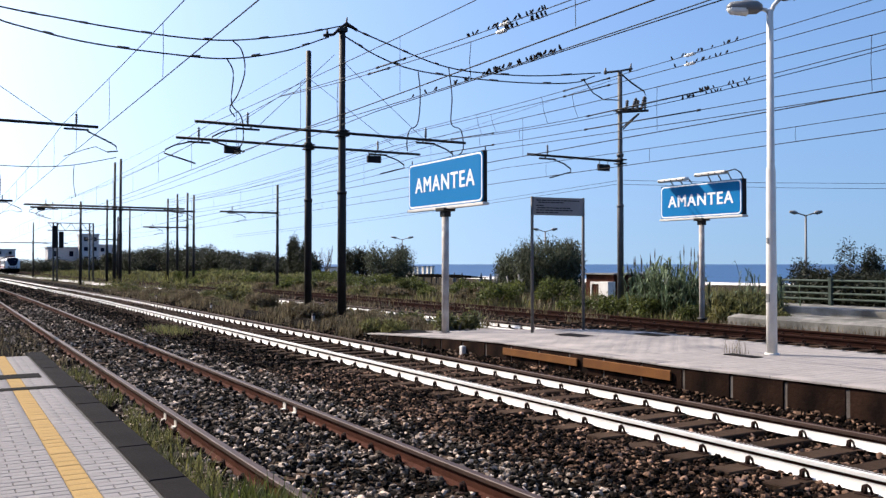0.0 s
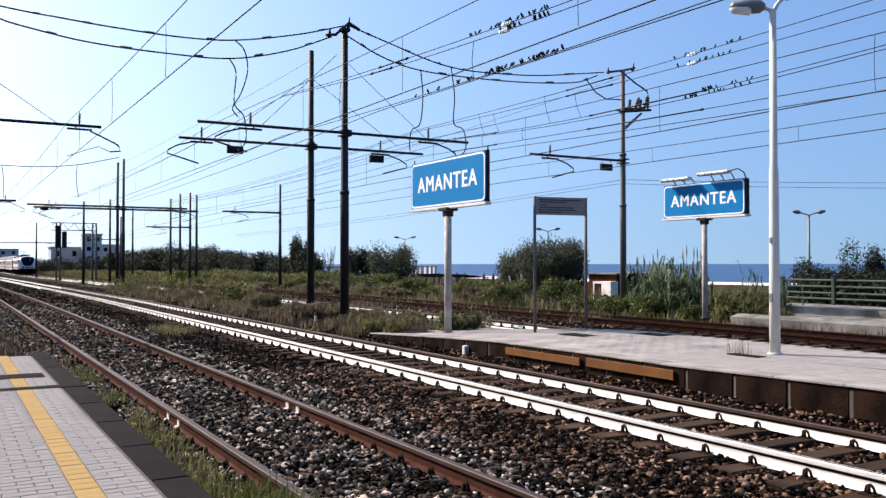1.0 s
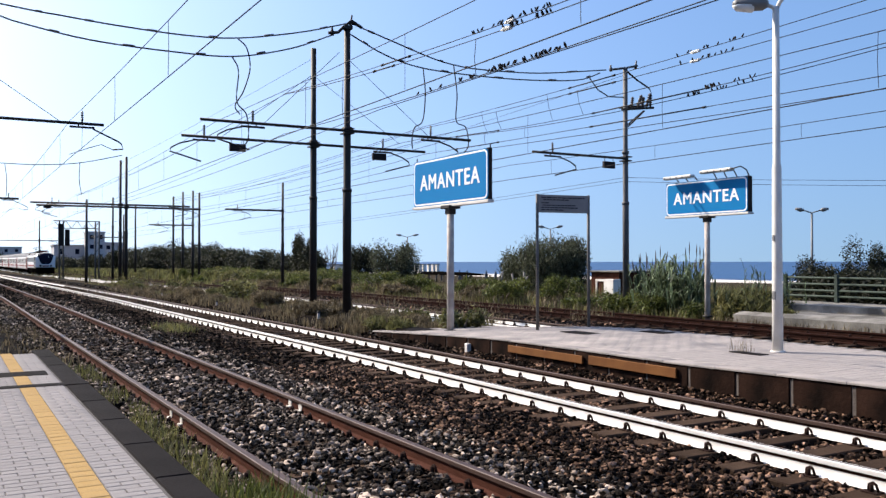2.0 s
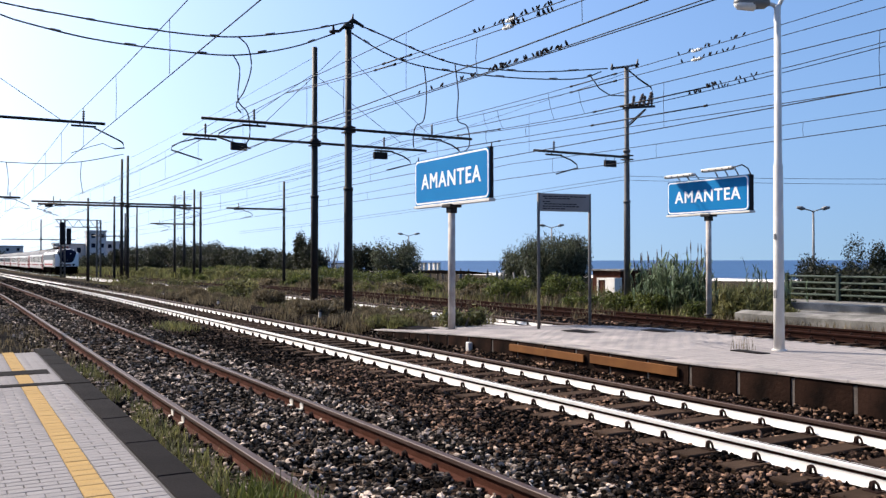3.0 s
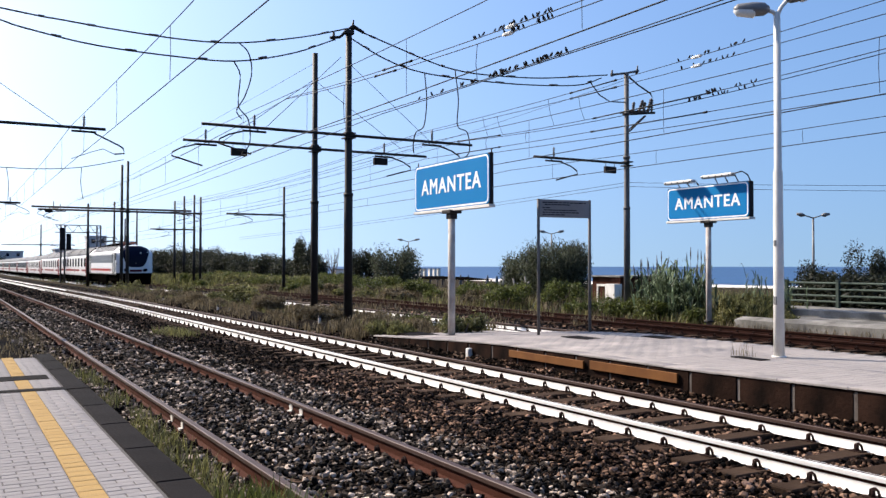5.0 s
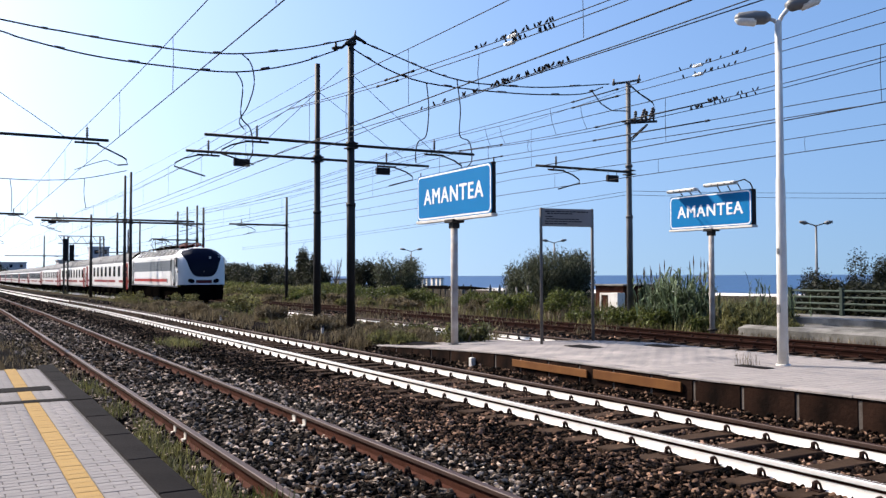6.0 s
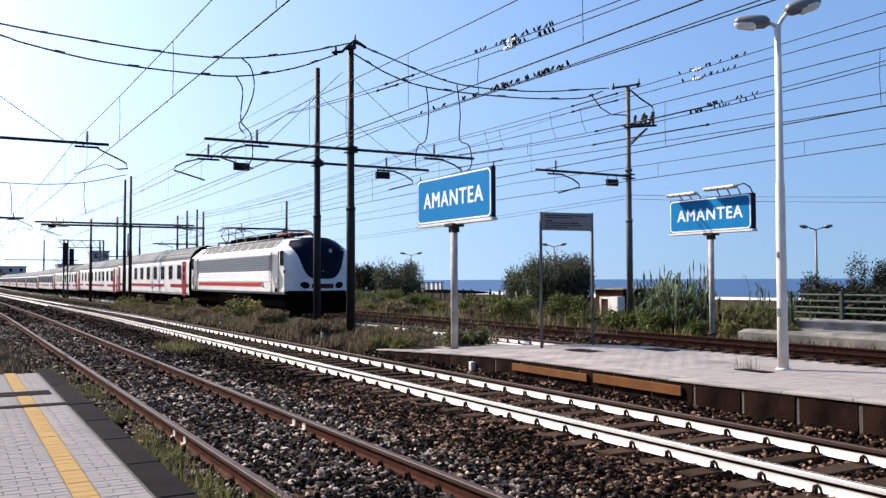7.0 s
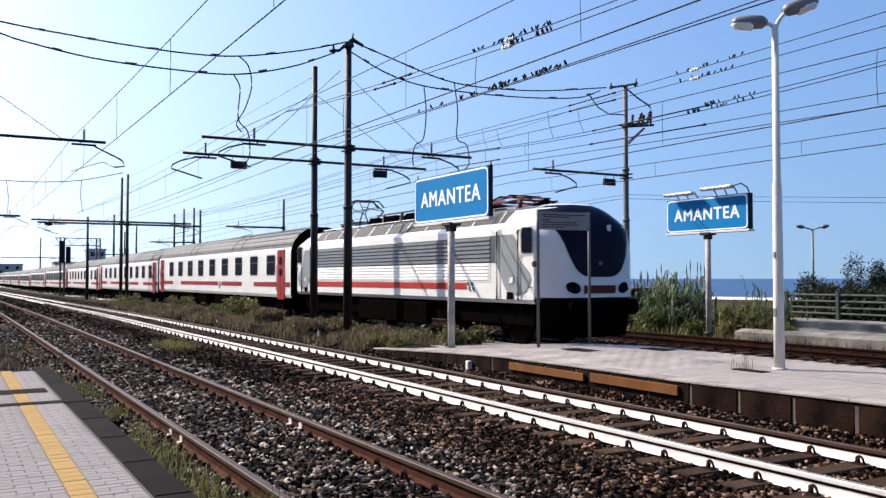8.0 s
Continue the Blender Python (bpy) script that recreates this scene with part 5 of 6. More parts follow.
def coach(band):
    c = thing("passenger_coach", pose(TRACKS[3], 240, 0), "white passenger coach with dark window band and red doors" if band else
              "white passenger coach with grey roof and red doors", "railway coach", "coaches of the train")
    prof = [(-x, z) for x, z in COACH_SIDE] + [(x, z) for x, z in COACH_SIDE[::-1]]
    bm = bmesh.new()
    a = [bm.verts.new((x, 0.02, z)) for x, z in prof]
    b = [bm.verts.new((x, COACH_L, z)) for x, z in prof]
    for i in range(len(prof) - 1):
        bm.faces.new((a[i], a[i + 1], b[i + 1], b[i])).material_index = 1 if (prof[i][1] + prof[i + 1][1]) / 2 > 3.1 else 0
    bm.faces.new(a).material_index = 2
    bm.faces.new(b[::-1]).material_index = 2
    part("body", bm, [M["trainwhite"], M["trainroof"], M["traindark"]], c, "white coach body under a grey roof")
    for y in (7.5, 8.9, 16.4, 17.8):
        bm = bmesh.new()
        extrude_y(bm, [(x * 1.006, z + 0.01) for x, z in prof[4:-4]] + [(x * 0.99, z - 0.02) for x, z in prof[4:-4]][::-1], [y, y + 0.05])
        part("roof_seam", bm, M["traindark"], c)
    bm = bmesh.new()
    box(bm, -0.75, 0.75, -0.4, 0.03, 1.0, 3.3, 0.05)
    part("gangway", bm, M["traindark"], c, "black rubber gangway")
    for s in (-1, 1):
        sx = lambda d: s * (1.42 + d)
        if band:
            bm = bmesh.new()
            box(bm, min(sx(0.001), sx(0.007)), max(sx(0.001), sx(0.007)), 2.0, 24.4, 1.86, 2.86)
            part("window_band", bm, M["traingrey"], c, "dark grey window band")
        for k in range(9):
            y = 1.93 + k * 2.47
            bm = bmesh.new()
            rounded(bm, -y - 1.25, -y - 0.05, 1.86, 2.79, 0.12, sx(0.002), sx(0.008), 4)
            gasket = part("window", bm, M["panelgrey"], c, "rounded coach window in a grey rubber seal")
            bm = bmesh.new()
            rounded(bm, -y - 1.21, -y - 0.09, 1.9, 2.75, 0.1, sx(0.006), sx(0.014), 4)
            part("pane", bm, M["trainglass"], gasket)
            bm = bmesh.new()
            box(bm, min(sx(0.012), sx(0.018)), max(sx(0.012), sx(0.018)), y + 0.1, y + 1.2, 2.44, 2.465)
            part("glazing_bar", bm, M["traingrey"], gasket)
        for y in (0.75, 24.6):
            bm = bmesh.new()
            box(bm, min(sx(-0.02), sx(0.014)), max(sx(-0.02), sx(0.014)), y, y + 0.95, 0.84, 2.98, 0.004)
            door = part("door", bm, M["doorred"], c, "red coach door")
            for z0, z1 in ((2.32, 2.66), (1.86, 2.14)):
                bm = bmesh.new()
                rounded(bm, -y - 0.68, -y - 0.3, z0, z1, 0.07, sx(0.013), sx(0.02), 3)
                part("door_window", bm, M["trainglass"], door)
            bm = bmesh.new()
            box(bm, min(sx(0.012), sx(0.018)), max(sx(0.012), sx(0.018)), y + 0.485, y + 0.5, 0.9, 2.95)
            part("door_seam", bm, M["traindark"], door)
            for q in (y - 0.06, y + 1.0):
                bm = bmesh.new()
                tube(bm, [(sx(0.03), q, 1.2), (sx(0.03), q, 2.3)], 0.016, 6)
                part("grab_rail", bm, M["doorred"], c)
            bm = bmesh.new()
            box(bm, min(sx(-0.15), sx(0.03)), max(sx(-0.15), sx(0.03)), y + 0.05, y + 0.95, 0.55, 0.62)
            part("step", bm, M["traindark"], c)
        for y0, y1 in ((0.1, 0.66), (1.8, 5.05), (7.0, 10.6), (11.3, 19.7), (21.9, 24.5)):
            bm = bmesh.new()
            box(bm, min(sx(0.001), sx(0.01)), max(sx(0.001), sx(0.01)), y0, y1, 1.38, 1.58)
            part("red_stripe", bm, M["doorred"], c)
        bm = bmesh.new()
        tube(bm, [(sx(0.0), 10.95, 1.42), (sx(0.014), 10.95, 1.42)], 0.2, 16)
        part("emblem", bm, M["boardgrey"], c)
    for x, z in ((1.31, 3.2), (1.16, 3.46), (0.95, 3.68), (0.62, 3.855), (0.25, 3.94)):
        for q in (-1, 1):
            bm = bmesh.new()
            tube(bm, [(q * x, 0.1, z), (q * x, COACH_L - 0.1, z)], 0.012, 4)
            part("roof_rib", bm, M["trainroof"], c)
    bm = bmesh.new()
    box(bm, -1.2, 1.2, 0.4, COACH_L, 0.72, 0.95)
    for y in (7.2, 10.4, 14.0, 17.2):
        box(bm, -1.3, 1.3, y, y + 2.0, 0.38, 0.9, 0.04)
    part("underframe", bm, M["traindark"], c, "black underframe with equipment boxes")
    w = bogie(c, 3.6, "bogie", 0.46) + bogie(c, COACH_L - 3.4, "bogie", 0.46)
    return c, w


LOCO, LOCO_WHEELS = locomotive()
COACH_A, COACH_WHEELS = coach(False)
COACH_B, _ = coach(True)
COACHES = [COACH_A, copy_thing(COACH_A, COACH_A.matrix_basis.copy()), copy_thing(COACH_A, COACH_A.matrix_basis.copy()), COACH_B]
COACHES += [copy_thing(COACH_B, COACH_B.matrix_basis.copy()) for _ in range(5)]


# ------------------------------------------------------------ far things: gantry, town, lamps, huts
def signal_gantry():
    y = 115.0
    z0 = fall(y) - 0.4
    g = thing("signal_gantry", pose(0, y, 0), "grey lattice signal gantry over the seaside tracks", "signal gantry")
    for x in (12.1, 16.2):
        bm = bmesh.new()
        for dx in (-0.22, 0.22):
            tube(bm, [(x + dx, 0, z0), (x + dx, 0, 6.6)], 0.11, 6)
        for k in range(8):
            tube(bm, [(x - 0.22, 0, z0 + k * .85), (x + 0.22, 0, z0 + k * .85 + .7)], 0.03, 5)
        part("column", bm, M["mastgrey"], g)
    bm = bmesh.new()
    for z in (5.75, 6.65):
        tube(bm, [(11.2, 0, z), (16.5, 0, z)], 0.06, 6)
    for k in range(8):
        x = 11.3 + k * 0.64
        tube(bm, [(x, 0, 5.75 if k % 2 else 6.65), (x + 0.64, 0, 6.65 if k % 2 else 5.75)], 0.035, 5)
    part("lattice_beam", bm, M["mastgrey"], g)
    for x in (12.0, 12.75):
        bm = bmesh.new()
        box(bm, x - 0.27, x + 0.27, -0.3, 0.0, 3.6, 6.3 if x < 12.3 else 5.6, 0.04)
        sig = part("signal", bm, M["signcase"], g, "black signal screen")
        for z in (4.0, 4.6, 5.2):
            bm = bmesh.new()
            tube(bm, [(x, -0.3, z), (x, -0.5, z)], 0.16, 10)
            part("hood", bm, M["signcase"], sig)


signal_gantry()


def far_house(x, y, w, d, h, floors, label, base=-1.5):
    t = thing("house", pose(x, y, base), label, "house", "houses of the town")
    bm = bmesh.new()
    box(bm, -w / 2, w / 2, -d / 2, d / 2, 0, h)
    wall = part("wall", bm, M["hill"], t)
    bm = bmesh.new()
    box(bm, -w / 2 - 0.3, w / 2 + 0.3, -d / 2 - 0.3, d / 2 + 0.3, h, h + 0.4)
    part("roof", bm, M["hill"], t)
    n = max(2, int(w / 3.2))
    for f in range(floors):
        for k in range(n):
            cx = -w / 2 + (k + 0.5) * w / n
            z = (f + 0.35) * h / floors
            bm = bmesh.new()
            box(bm, cx - 0.6, cx + 0.6, -d / 2 - 0.04, -d / 2 + 0.02, z, z + 0.42 * h / floors)
            part("window", bm, M["trainglass"], wall)
    return t


far_house(33.5, 300, 9, 9, 8.0, 2, "pale two-storey house far along the line")
far_house(40.2, 292, 5, 9, 12.0, 4, "tall pale apartment house behind the gantry")
far_house(47.5, 305, 7, 9, 9.0, 3, "grey three-storey house behind trees")
far_house(22.0, 420, 12, 10, 9.0, 3, "hazy house at the end of the line")


def street_lamp(x, y, z, base, arm=1.1, tilt=1):
    t = thing("street_lamp", pose(x, y, 0), "slim grey double-armed street lamp by the shore", "street lamp", "street lamps")
    bm = bmesh.new()
    tube(bm, [(0, 0, base), (0, 0, z)], [0.09, 0.06], 8)
    part("pole", bm, M["lamp"], t)
    e = Vector((0.866, -0.5, 0))
    for s in (-1, 1):
        bm = bmesh.new()
        tube(bm, [(0, 0, z - 0.05), e * s * arm * 0.55 + Vector((0, 0, z + 0.12 * arm))], 0.04, 6)
        a = part("arm", bm, M["lamp"], t)
        bm = bmesh.new()
        p, q = e * s * arm * 0.5 + Vector((0, 0, z + 0.11 * arm)), e * s * arm + Vector((0, 0, z + 0.2 * arm))
        tube(bm, [p, p.lerp(q, 0.4), q], [0.06, 0.13, 0.07], 8)
        part("lamp_head", bm, M["lamp"], a)


street_lamp(45, 87, 4.45, -2, 1.25)
street_lamp(45, 60.3, 4.5, -2, 1.05)
street_lamp(45, 34.3, 4.65, -2, 0.98)
street_lamp(80, 243, 4.6, -4, 2.0)
street_lamp(80, 282, 4.6, -4, 2.0)


def hut():
    t = thing("hut", pose(27, 32.2, 0), "small brick-red hut with a white door frame", "hut")
    bm = bmesh.new()
    box(bm, -0.9, 2.0, -2.3, -0.4, -0.4, 1.22)
    wall = part("wall", bm, M["rust"], t, "brick-red wall")
    bm = bmesh.new()
    box(bm, -1.05, 2.15, -2.5, -0.25, 1.22, 1.29, 0.01)
    part("roof", bm, M["concrete"], t, "flat pale roof slab")
    bm = bmesh.new()
    for y0, y1, z0, z1 in ((-1.72, -1.62, -0.3, 0.8), (-0.86, -0.76, -0.3, 0.8), (-1.72, -0.76, 0.8, 0.9)):
        box(bm, -0.96, -0.9, y0, y1, z0, z1)
    part("door_frame", bm, M["whitepaint"], wall)
    bm = bmesh.new()
    box(bm, -0.915, -0.9, -1.62, -0.86, -0.3, 0.8)
    part("door", bm, M["rust"], wall, "dark rust-red door")
    bm = bmesh.new()
    box(bm, -1.35, -0.93, -2.45, -1.8, -0.4, 0.92, 0.01)
    part("cabinet", bm, M["whitepaint"], t, "pale concrete cabinet")


hut()

# beach huts and awning near the shore
for i, (x, y, w, h, z) in enumerate(((60, 128, 4, 1.5, -1.6), (60, 136, 3, 2.2, -1.6), (60, 141, 1.0, 3.2, -1.6))):
    t = thing("beach_hut", pose(x, y, z - 1.2), "small white beach hut near the shore", "beach hut", "beach huts")
    bm = bmesh.new()
    box(bm, -1.5, 1.5, -w / 2, w / 2, 0, h + 0.6)
    part("wall", bm, M["whitepaint"], t)
    bm = bmesh.new()
    box(bm, -1.7, 1.7, -w / 2 - .2, w / 2 + .2, h + 0.6, h + 0.75)
    part("roof", bm, M["concrete"], t)
deck = thing("beach_deck", pose(0, 114.5, 0.16), "dark weathered timber deck under white beach cabins", "deck")
bm = bmesh.new()
box(bm, 60.06, 64.92, -0.9, 0.9, -0.14, 0.0)
part("boards", bm, M["bark"], deck)
for x in (60.36, 62.46, 64.62):
    bm = bmesh.new()
    box(bm, x - 0.1, x + 0.1, -0.85, -0.65, -3.2, -0.14)
    part("post", bm, M["bark"], deck)
for x, y in ((60.66, 114.5), (61.32, 114.5), (61.99, 114.5), (62.86, 114.5), (63.64, 114.5), (64.32, 114.5)):
    t = thing("beach_cabin", pose(x, y, 0.16), "narrow white beach cabin near the shore", "beach cabin", "beach cabins")
    bm = bmesh.new()
    box(bm, -0.2, 0.2, -0.28, 0.28, 0, 1.02)
    part("wall", bm, M["whitepaint"], t)
    bm = bmesh.new()
    box(bm, -0.25, 0.25, -0.33, 0.33, 1.02, 1.12)
    part("roof", bm, M["concrete"], t)
for x, y in ((66, 112.8), (66, 110.8), (66, 108.6), (66, 103.4), (66, 101.0)):
    t = thing("folded_parasol", pose(x, y, -2.2), "closed dark blue parasol on the beach", "parasol", "parasols on the beach")
    bm = bmesh.new()
    tube(bm, [(0, 0, -0.6), (0, 0, 2.5)], 0.05, 6)
    pole = part("pole", bm, M["mastgrey"], t)
    bm = bmesh.new()
    tube(bm, [(0, 0, 1.0), (0, 0, 1.3), (0, 0, 2.3), (0, 0, 2.6)], [0.1, 0.26, 0.14, 0.03], 8)
    part("canopy", bm, M["traingrey"], pole)
awning = thing("awning", pose(50, 86.4, 0.4), "long dark awning on thin posts by the beach", "awning")
bm = bmesh.new()
v = [bm.verts.new(c) for c in ((-2, -7, -0.25), (2, -7, -0.25), (2, 7, -0.25), (-2, 7, -0.25), (0, -4, 0.08), (0, 4, 0.08))]
for q in ((0, 1, 4), (1, 2, 5, 4), (2, 3, 5), (3, 0, 4, 5), (3, 2, 1, 0)):
    bm.faces.new([v[i] for i in q])
part("canopy", bm, M["traindark"], awning)
for dx in (-1.8, 1.8):
    for dy in (-6, -2, 2, 6):
        bm = bmesh.new()
        tube(bm, [(dx, dy, -2.6), (dx, dy, -0.25)], 0.08, 6)
        part("post", bm, M["bark"], awning)


def railing():
    """Green-grey railing on the walk beyond the siding."""
    f = thing("railing", pose(24, 0, 0), "grey-green pipe railing with square posts along the walk", "railing")
    for k in range(10):
        y = 19.31 - k * 1.9
        bm = bmesh.new()
        box(bm, -0.06, 0.06, y - 0.06, y + 0.06, 0.35, 1.3, 0.012)
        part("post", bm, M["fence"], f)
    for z in (0.62, 0.8, 1.0, 1.2):
        bm = bmesh.new()
        tube(bm, [(0, 19.31, z), (0, 2.2, z)], 0.032, 8)
        part("rail", bm, M["fence"], f)


railing()

# white marker stakes beside the white-railed track
stake = thing("marker_stake", pose(9.5, 24.05, -0.12), "short white marker stake beside the track", "marker stake", "marker stakes")
bm = bmesh.new()
box(bm, -0.035, 0.035, -0.035, 0.035, -0.2, 0.38, 0.008)
part("stake", bm, M["postpaint"], stake)
bm = bmesh.new()
box(bm, -0.038, 0.038, -0.038, 0.038, 0.32, 0.385, 0.008)
part("cap", bm, M["mast"], stake)
for y in (34.4, 44.5, 58.0):
    copy_thing(stake, pose(9.3, y, -0.22 + fall(y)))
bm = bmesh.new()
box(bm, -0.05, 0.05, -0.055, 0.055, -0.09, 0.09, 0.012)
t = thing("marker_block", pose(9.07, 14.9, 0.0), "small white block fixed on the platform face", "marker block")
part("block", bm, M["whitepaint"], t)


# ------------------------------------------------------------ birds on the wires
def bird_mesh():
    bm = bmesh.new()
    tube(bm, [(0, -0.07, 0.03), (0, -0.04, 0.05), (0, 0.0, 0.09), (0, 0.03, 0.14), (0, 0.045, 0.17), (0, 0.075, 0.175)], [0.008, 0.034, 0.045, 0.036, 0.028, 0.006], 8)
    tube(bm, [(0, -0.04, 0.05), (0, -0.1, 0.0)], [0.024, 0.010], 5)
    tube(bm, [(0.01, 0.01, 0.05), (0.01, 0.01, -0.01)], 0.005, 4)
    return mesh_of("bird", bm, M["print"])


BIRD = bird_mesh()


def birds(a, b, y0, y1, n, sag=0.1):
    a, b = Vector(a), Vector(b)
    for _ in range(n):
        y = random.uniform(y0, y1)
        k = (y - a.y) / (b.y - a.y)
        p = a.lerp(b, k) - Vector((0, 0, sag * 4 * k * (1 - k)))
        ob = new("bird", BIRD)
        s = random.uniform(0.34, 0.48)
        ob.matrix_basis = pose(p.x, p.y, p.z, 0, 0, random.choice((80, -95, 100, -80))) @ Matrix.Scale(s, 4)
        tagged(ob, "small dark bird perched on an overhead wire", "bird", "birds on the wires")


for i, y0, y1, n in ((0, 12.5, 12.9, 4), (0, 10.5, 12.2, 17), (1, 10.4, 11.9, 14), (2, 12.7, 13.3, 5), (2, 10.2, 12.4, 26), (3, 10.2, 12.3, 10), (2, 13.7, 15.0, 4),
                     (4, 12.2, 14.1, 11), (5, 12.3, 14.1, 11), (6, 12.1, 13.9, 15), (7, 12.2, 14.1, 15)):
    birds(*FEED[i][:2], y0, y1, n, FEED[i][2])
# porcelain insulators in the feeder wires
for i, y in ((0, 11.65), (1, 11.75), (4, 13.55), (5, 13.55)):
    a, b = Vector(FEED[i][0]), Vector(FEED[i][1])
    k = (y - a.y) / (b.y - a.y)
    p = a.lerp(b, k) - Vector((0, 0, FEED[i][2] * 4 * k * (1 - k)))
    d = (b - a).normalized()
    bm = bmesh.new()
    for j in range(5):
        tube(bm, [d * (j * 0.06 - 0.15), d * (j * 0.06 - 0.12)], 0.05, 8)
    tube(bm, [d * -0.2, d * 0.2], 0.03, 8)
    t = thing("wire_insulator", pose(*p) @ Matrix.Scale(0.75, 4), "pale porcelain insulator in a feeder wire", "insulator", "wire insulators")
    part("body", bm, M["lampglass"], t)


# ------------------------------------------------------------ plants
RNG = np.random.default_rng(7)


def leaf_quads(centres, size, up=0.3, stretch=1.0):
    """Small leaf quads at the given places, turned at random."""
    n = len(centres)
    a = RNG.normal(size=(n, 3))
    a[:, 2] += up
    a /= np.linalg.norm(a, axis=1, keepdims=True)
    b = np.cross(a, RNG.normal(size=(n, 3)))
    b /= np.linalg.norm(b, axis=1, keepdims=True)
    s = (size * RNG.uniform(0.6, 1.4, n))[:, None]
    c = np.asarray(centres)
    v = np.stack([c - a * s * stretch, c + b * s * 0.35, c + a * s * stretch, c - b * s * 0.35], 1).reshape(-1, 3)
    return v, np.arange(4 * n).reshape(-1, 4)


def clump_points(n, rx, ry, rz, lobes):
    """Points in several overlapping lobes, denser outside, with a ragged outline."""
    out = []
    per = n // lobes
    for _ in range(lobes):
        th, ph = RNG.uniform(0, math.tau), RNG.uniform(-0.25, 1.0)
        k = RNG.uniform(0.45, 0.75)
        c = np.array([math.cos(th) * rx * k, math.sin(th) * ry * k, (0.42 + 0.42 * ph) * rz])
        d = RNG.normal(size=(per, 3))
        d /= np.linalg.norm(d, axis=1, keepdims=True)
        r = RNG.uniform(0.25, 1, (per, 1)) ** 0.5 * RNG.uniform(0.7, 1.25, (per, 1))
        p = c + d * r * np.array([rx, ry, rz * 0.8]) * RNG.uniform(0.3, 0.5)
        out.append(p)
    p = np.concatenate(out)
    p[:, 2] = np.abs(p[:, 2])
    return p


def bush(name, x, y, z, rx, ry, rz, n, size, material, label, category="bush", group="", lobes=16, trunk=True, stretch=1.0, up=0.3):
    t = thing(name, pose(x, y, z), label, category, group)
    bm = bmesh.new()
    k = 5 if trunk else 3
    for i in range(k):
        a = i * math.tau / k + random.random()
        e = Vector((math.cos(a) * rx * 0.55, math.sin(a) * ry * 0.55, rz * random.uniform(0.55, 0.8)))
        tube(bm, [(0.04 * math.cos(a), 0.04 * math.sin(a), -0.6), e * 0.45 + Vector((0, 0, rz * .05)), e], [0.03 + 0.03 * rz, 0.02 + 0.016 * rz, 0.008], 6)
    part("trunk", bm, M["bark"], t)
    v, f = leaf_quads(clump_points(n, rx, ry, rz, lobes), size, up, stretch)
    ob = new("crown", array_mesh("crown", v, f, material))
    ob.parent = t
    return t


# dark shrubs and trees between the tracks and the shore
bush("shrub", 27.2, 36.1, -0.1, 1.75, 1.85, 2.75, 30000, 0.05, M["leafolive"], "large feathery olive shrub behind the siding", "shrub", "dark shrubs", 40, True, 2.0, 1.3)
bush("shrub", 26.8, 38.3, -0.1, 1.2, 1.3, 2.2, 13000, 0.05, M["leafolive"], "lower olive shrub leaning on a larger one", "shrub", "dark shrubs", 22, True, 2.0, 1.3)
bush("shrub", 32, 64, -0.7, 2.0, 2.4, 3.9, 18000, 0.085, M["leafolive"], "dark rounded shrub in the dry grass", "shrub", "dark shrubs", 20)
bush("tree", 44, 97, -1.2, 2.2, 2.6, 4.6, 9000, 0.13, M["leafdark"], "dark flat-topped tree near the shore", "tree", "trees", 14)
bush("tree", 40, 106, -0.9, 1.5, 2.0, 5.6, 11000, 0.14, M["leafdark"], "tall dark tree standing over the shrubs", "tree", "trees", 16)
bush("tree", 38, 98, -0.9, 1.5, 2.0, 3.6, 8000, 0.14, M["leafdark"], "low dark tree by the railway", "tree", "trees", 16)
for i, (x, y, h, r) in enumerate(((45, 215, 7.6, 6), (44, 200, 7.2, 6), (45, 186, 6.8, 6), (45, 172, 5.9, 5.5), (46, 160, 5.3, 5), (47, 148, 4.8, 5), (48, 134, 4.2, 5),
                                  (44, 122, 3.2, 3.5), (34, 232, 4.6, 6), (24, 250, 4.0, 6), (43, 115, 2.8, 2.5), (28, 262, 4.2, 7), (18, 300, 4.5, 8), (8, 330, 7, 10), (-6, 340, 8, 12), (34.9, 205, 5.4, 4), (39.1, 215, 6.2, 4), (36.2, 190, 4.8, 4))):
    bush("tree", x, y, -1.3, r, r * 1.3, h * random.uniform(.85, 1.0), 10000, 0.22, M["leafdark"], "dark tree in a row along the railway", "tree", "trees", 14)
bush("shrub", 28, 21.2, 0.2, 1.0, 1.0, 1.6, 8000, 0.05, M["leafdark"], "dark shrub behind the railing", "shrub", "dark shrubs", 12)
bush("shrub", 28, 19.2, 0.2, 0.85, 0.85, 2.0, 8000, 0.05, M["leafdark"], "ragged dark shrub behind the railing", "shrub", "dark shrubs", 12)
bush("shrub", 28.4, 17.3, 0.2, 0.9, 0.8, 1.4, 6000, 0.05, M["leafdark"], "dark shrub behind the railing", "shrub", "dark shrubs", 12)
bush("shrub", 25.5, 16.5, 0.1, 0.9, 4.2, 1.2, 17000, 0.1, M["leafdark"], "low dark hedge growth behind the railing", "shrub", "dark shrubs", 18)
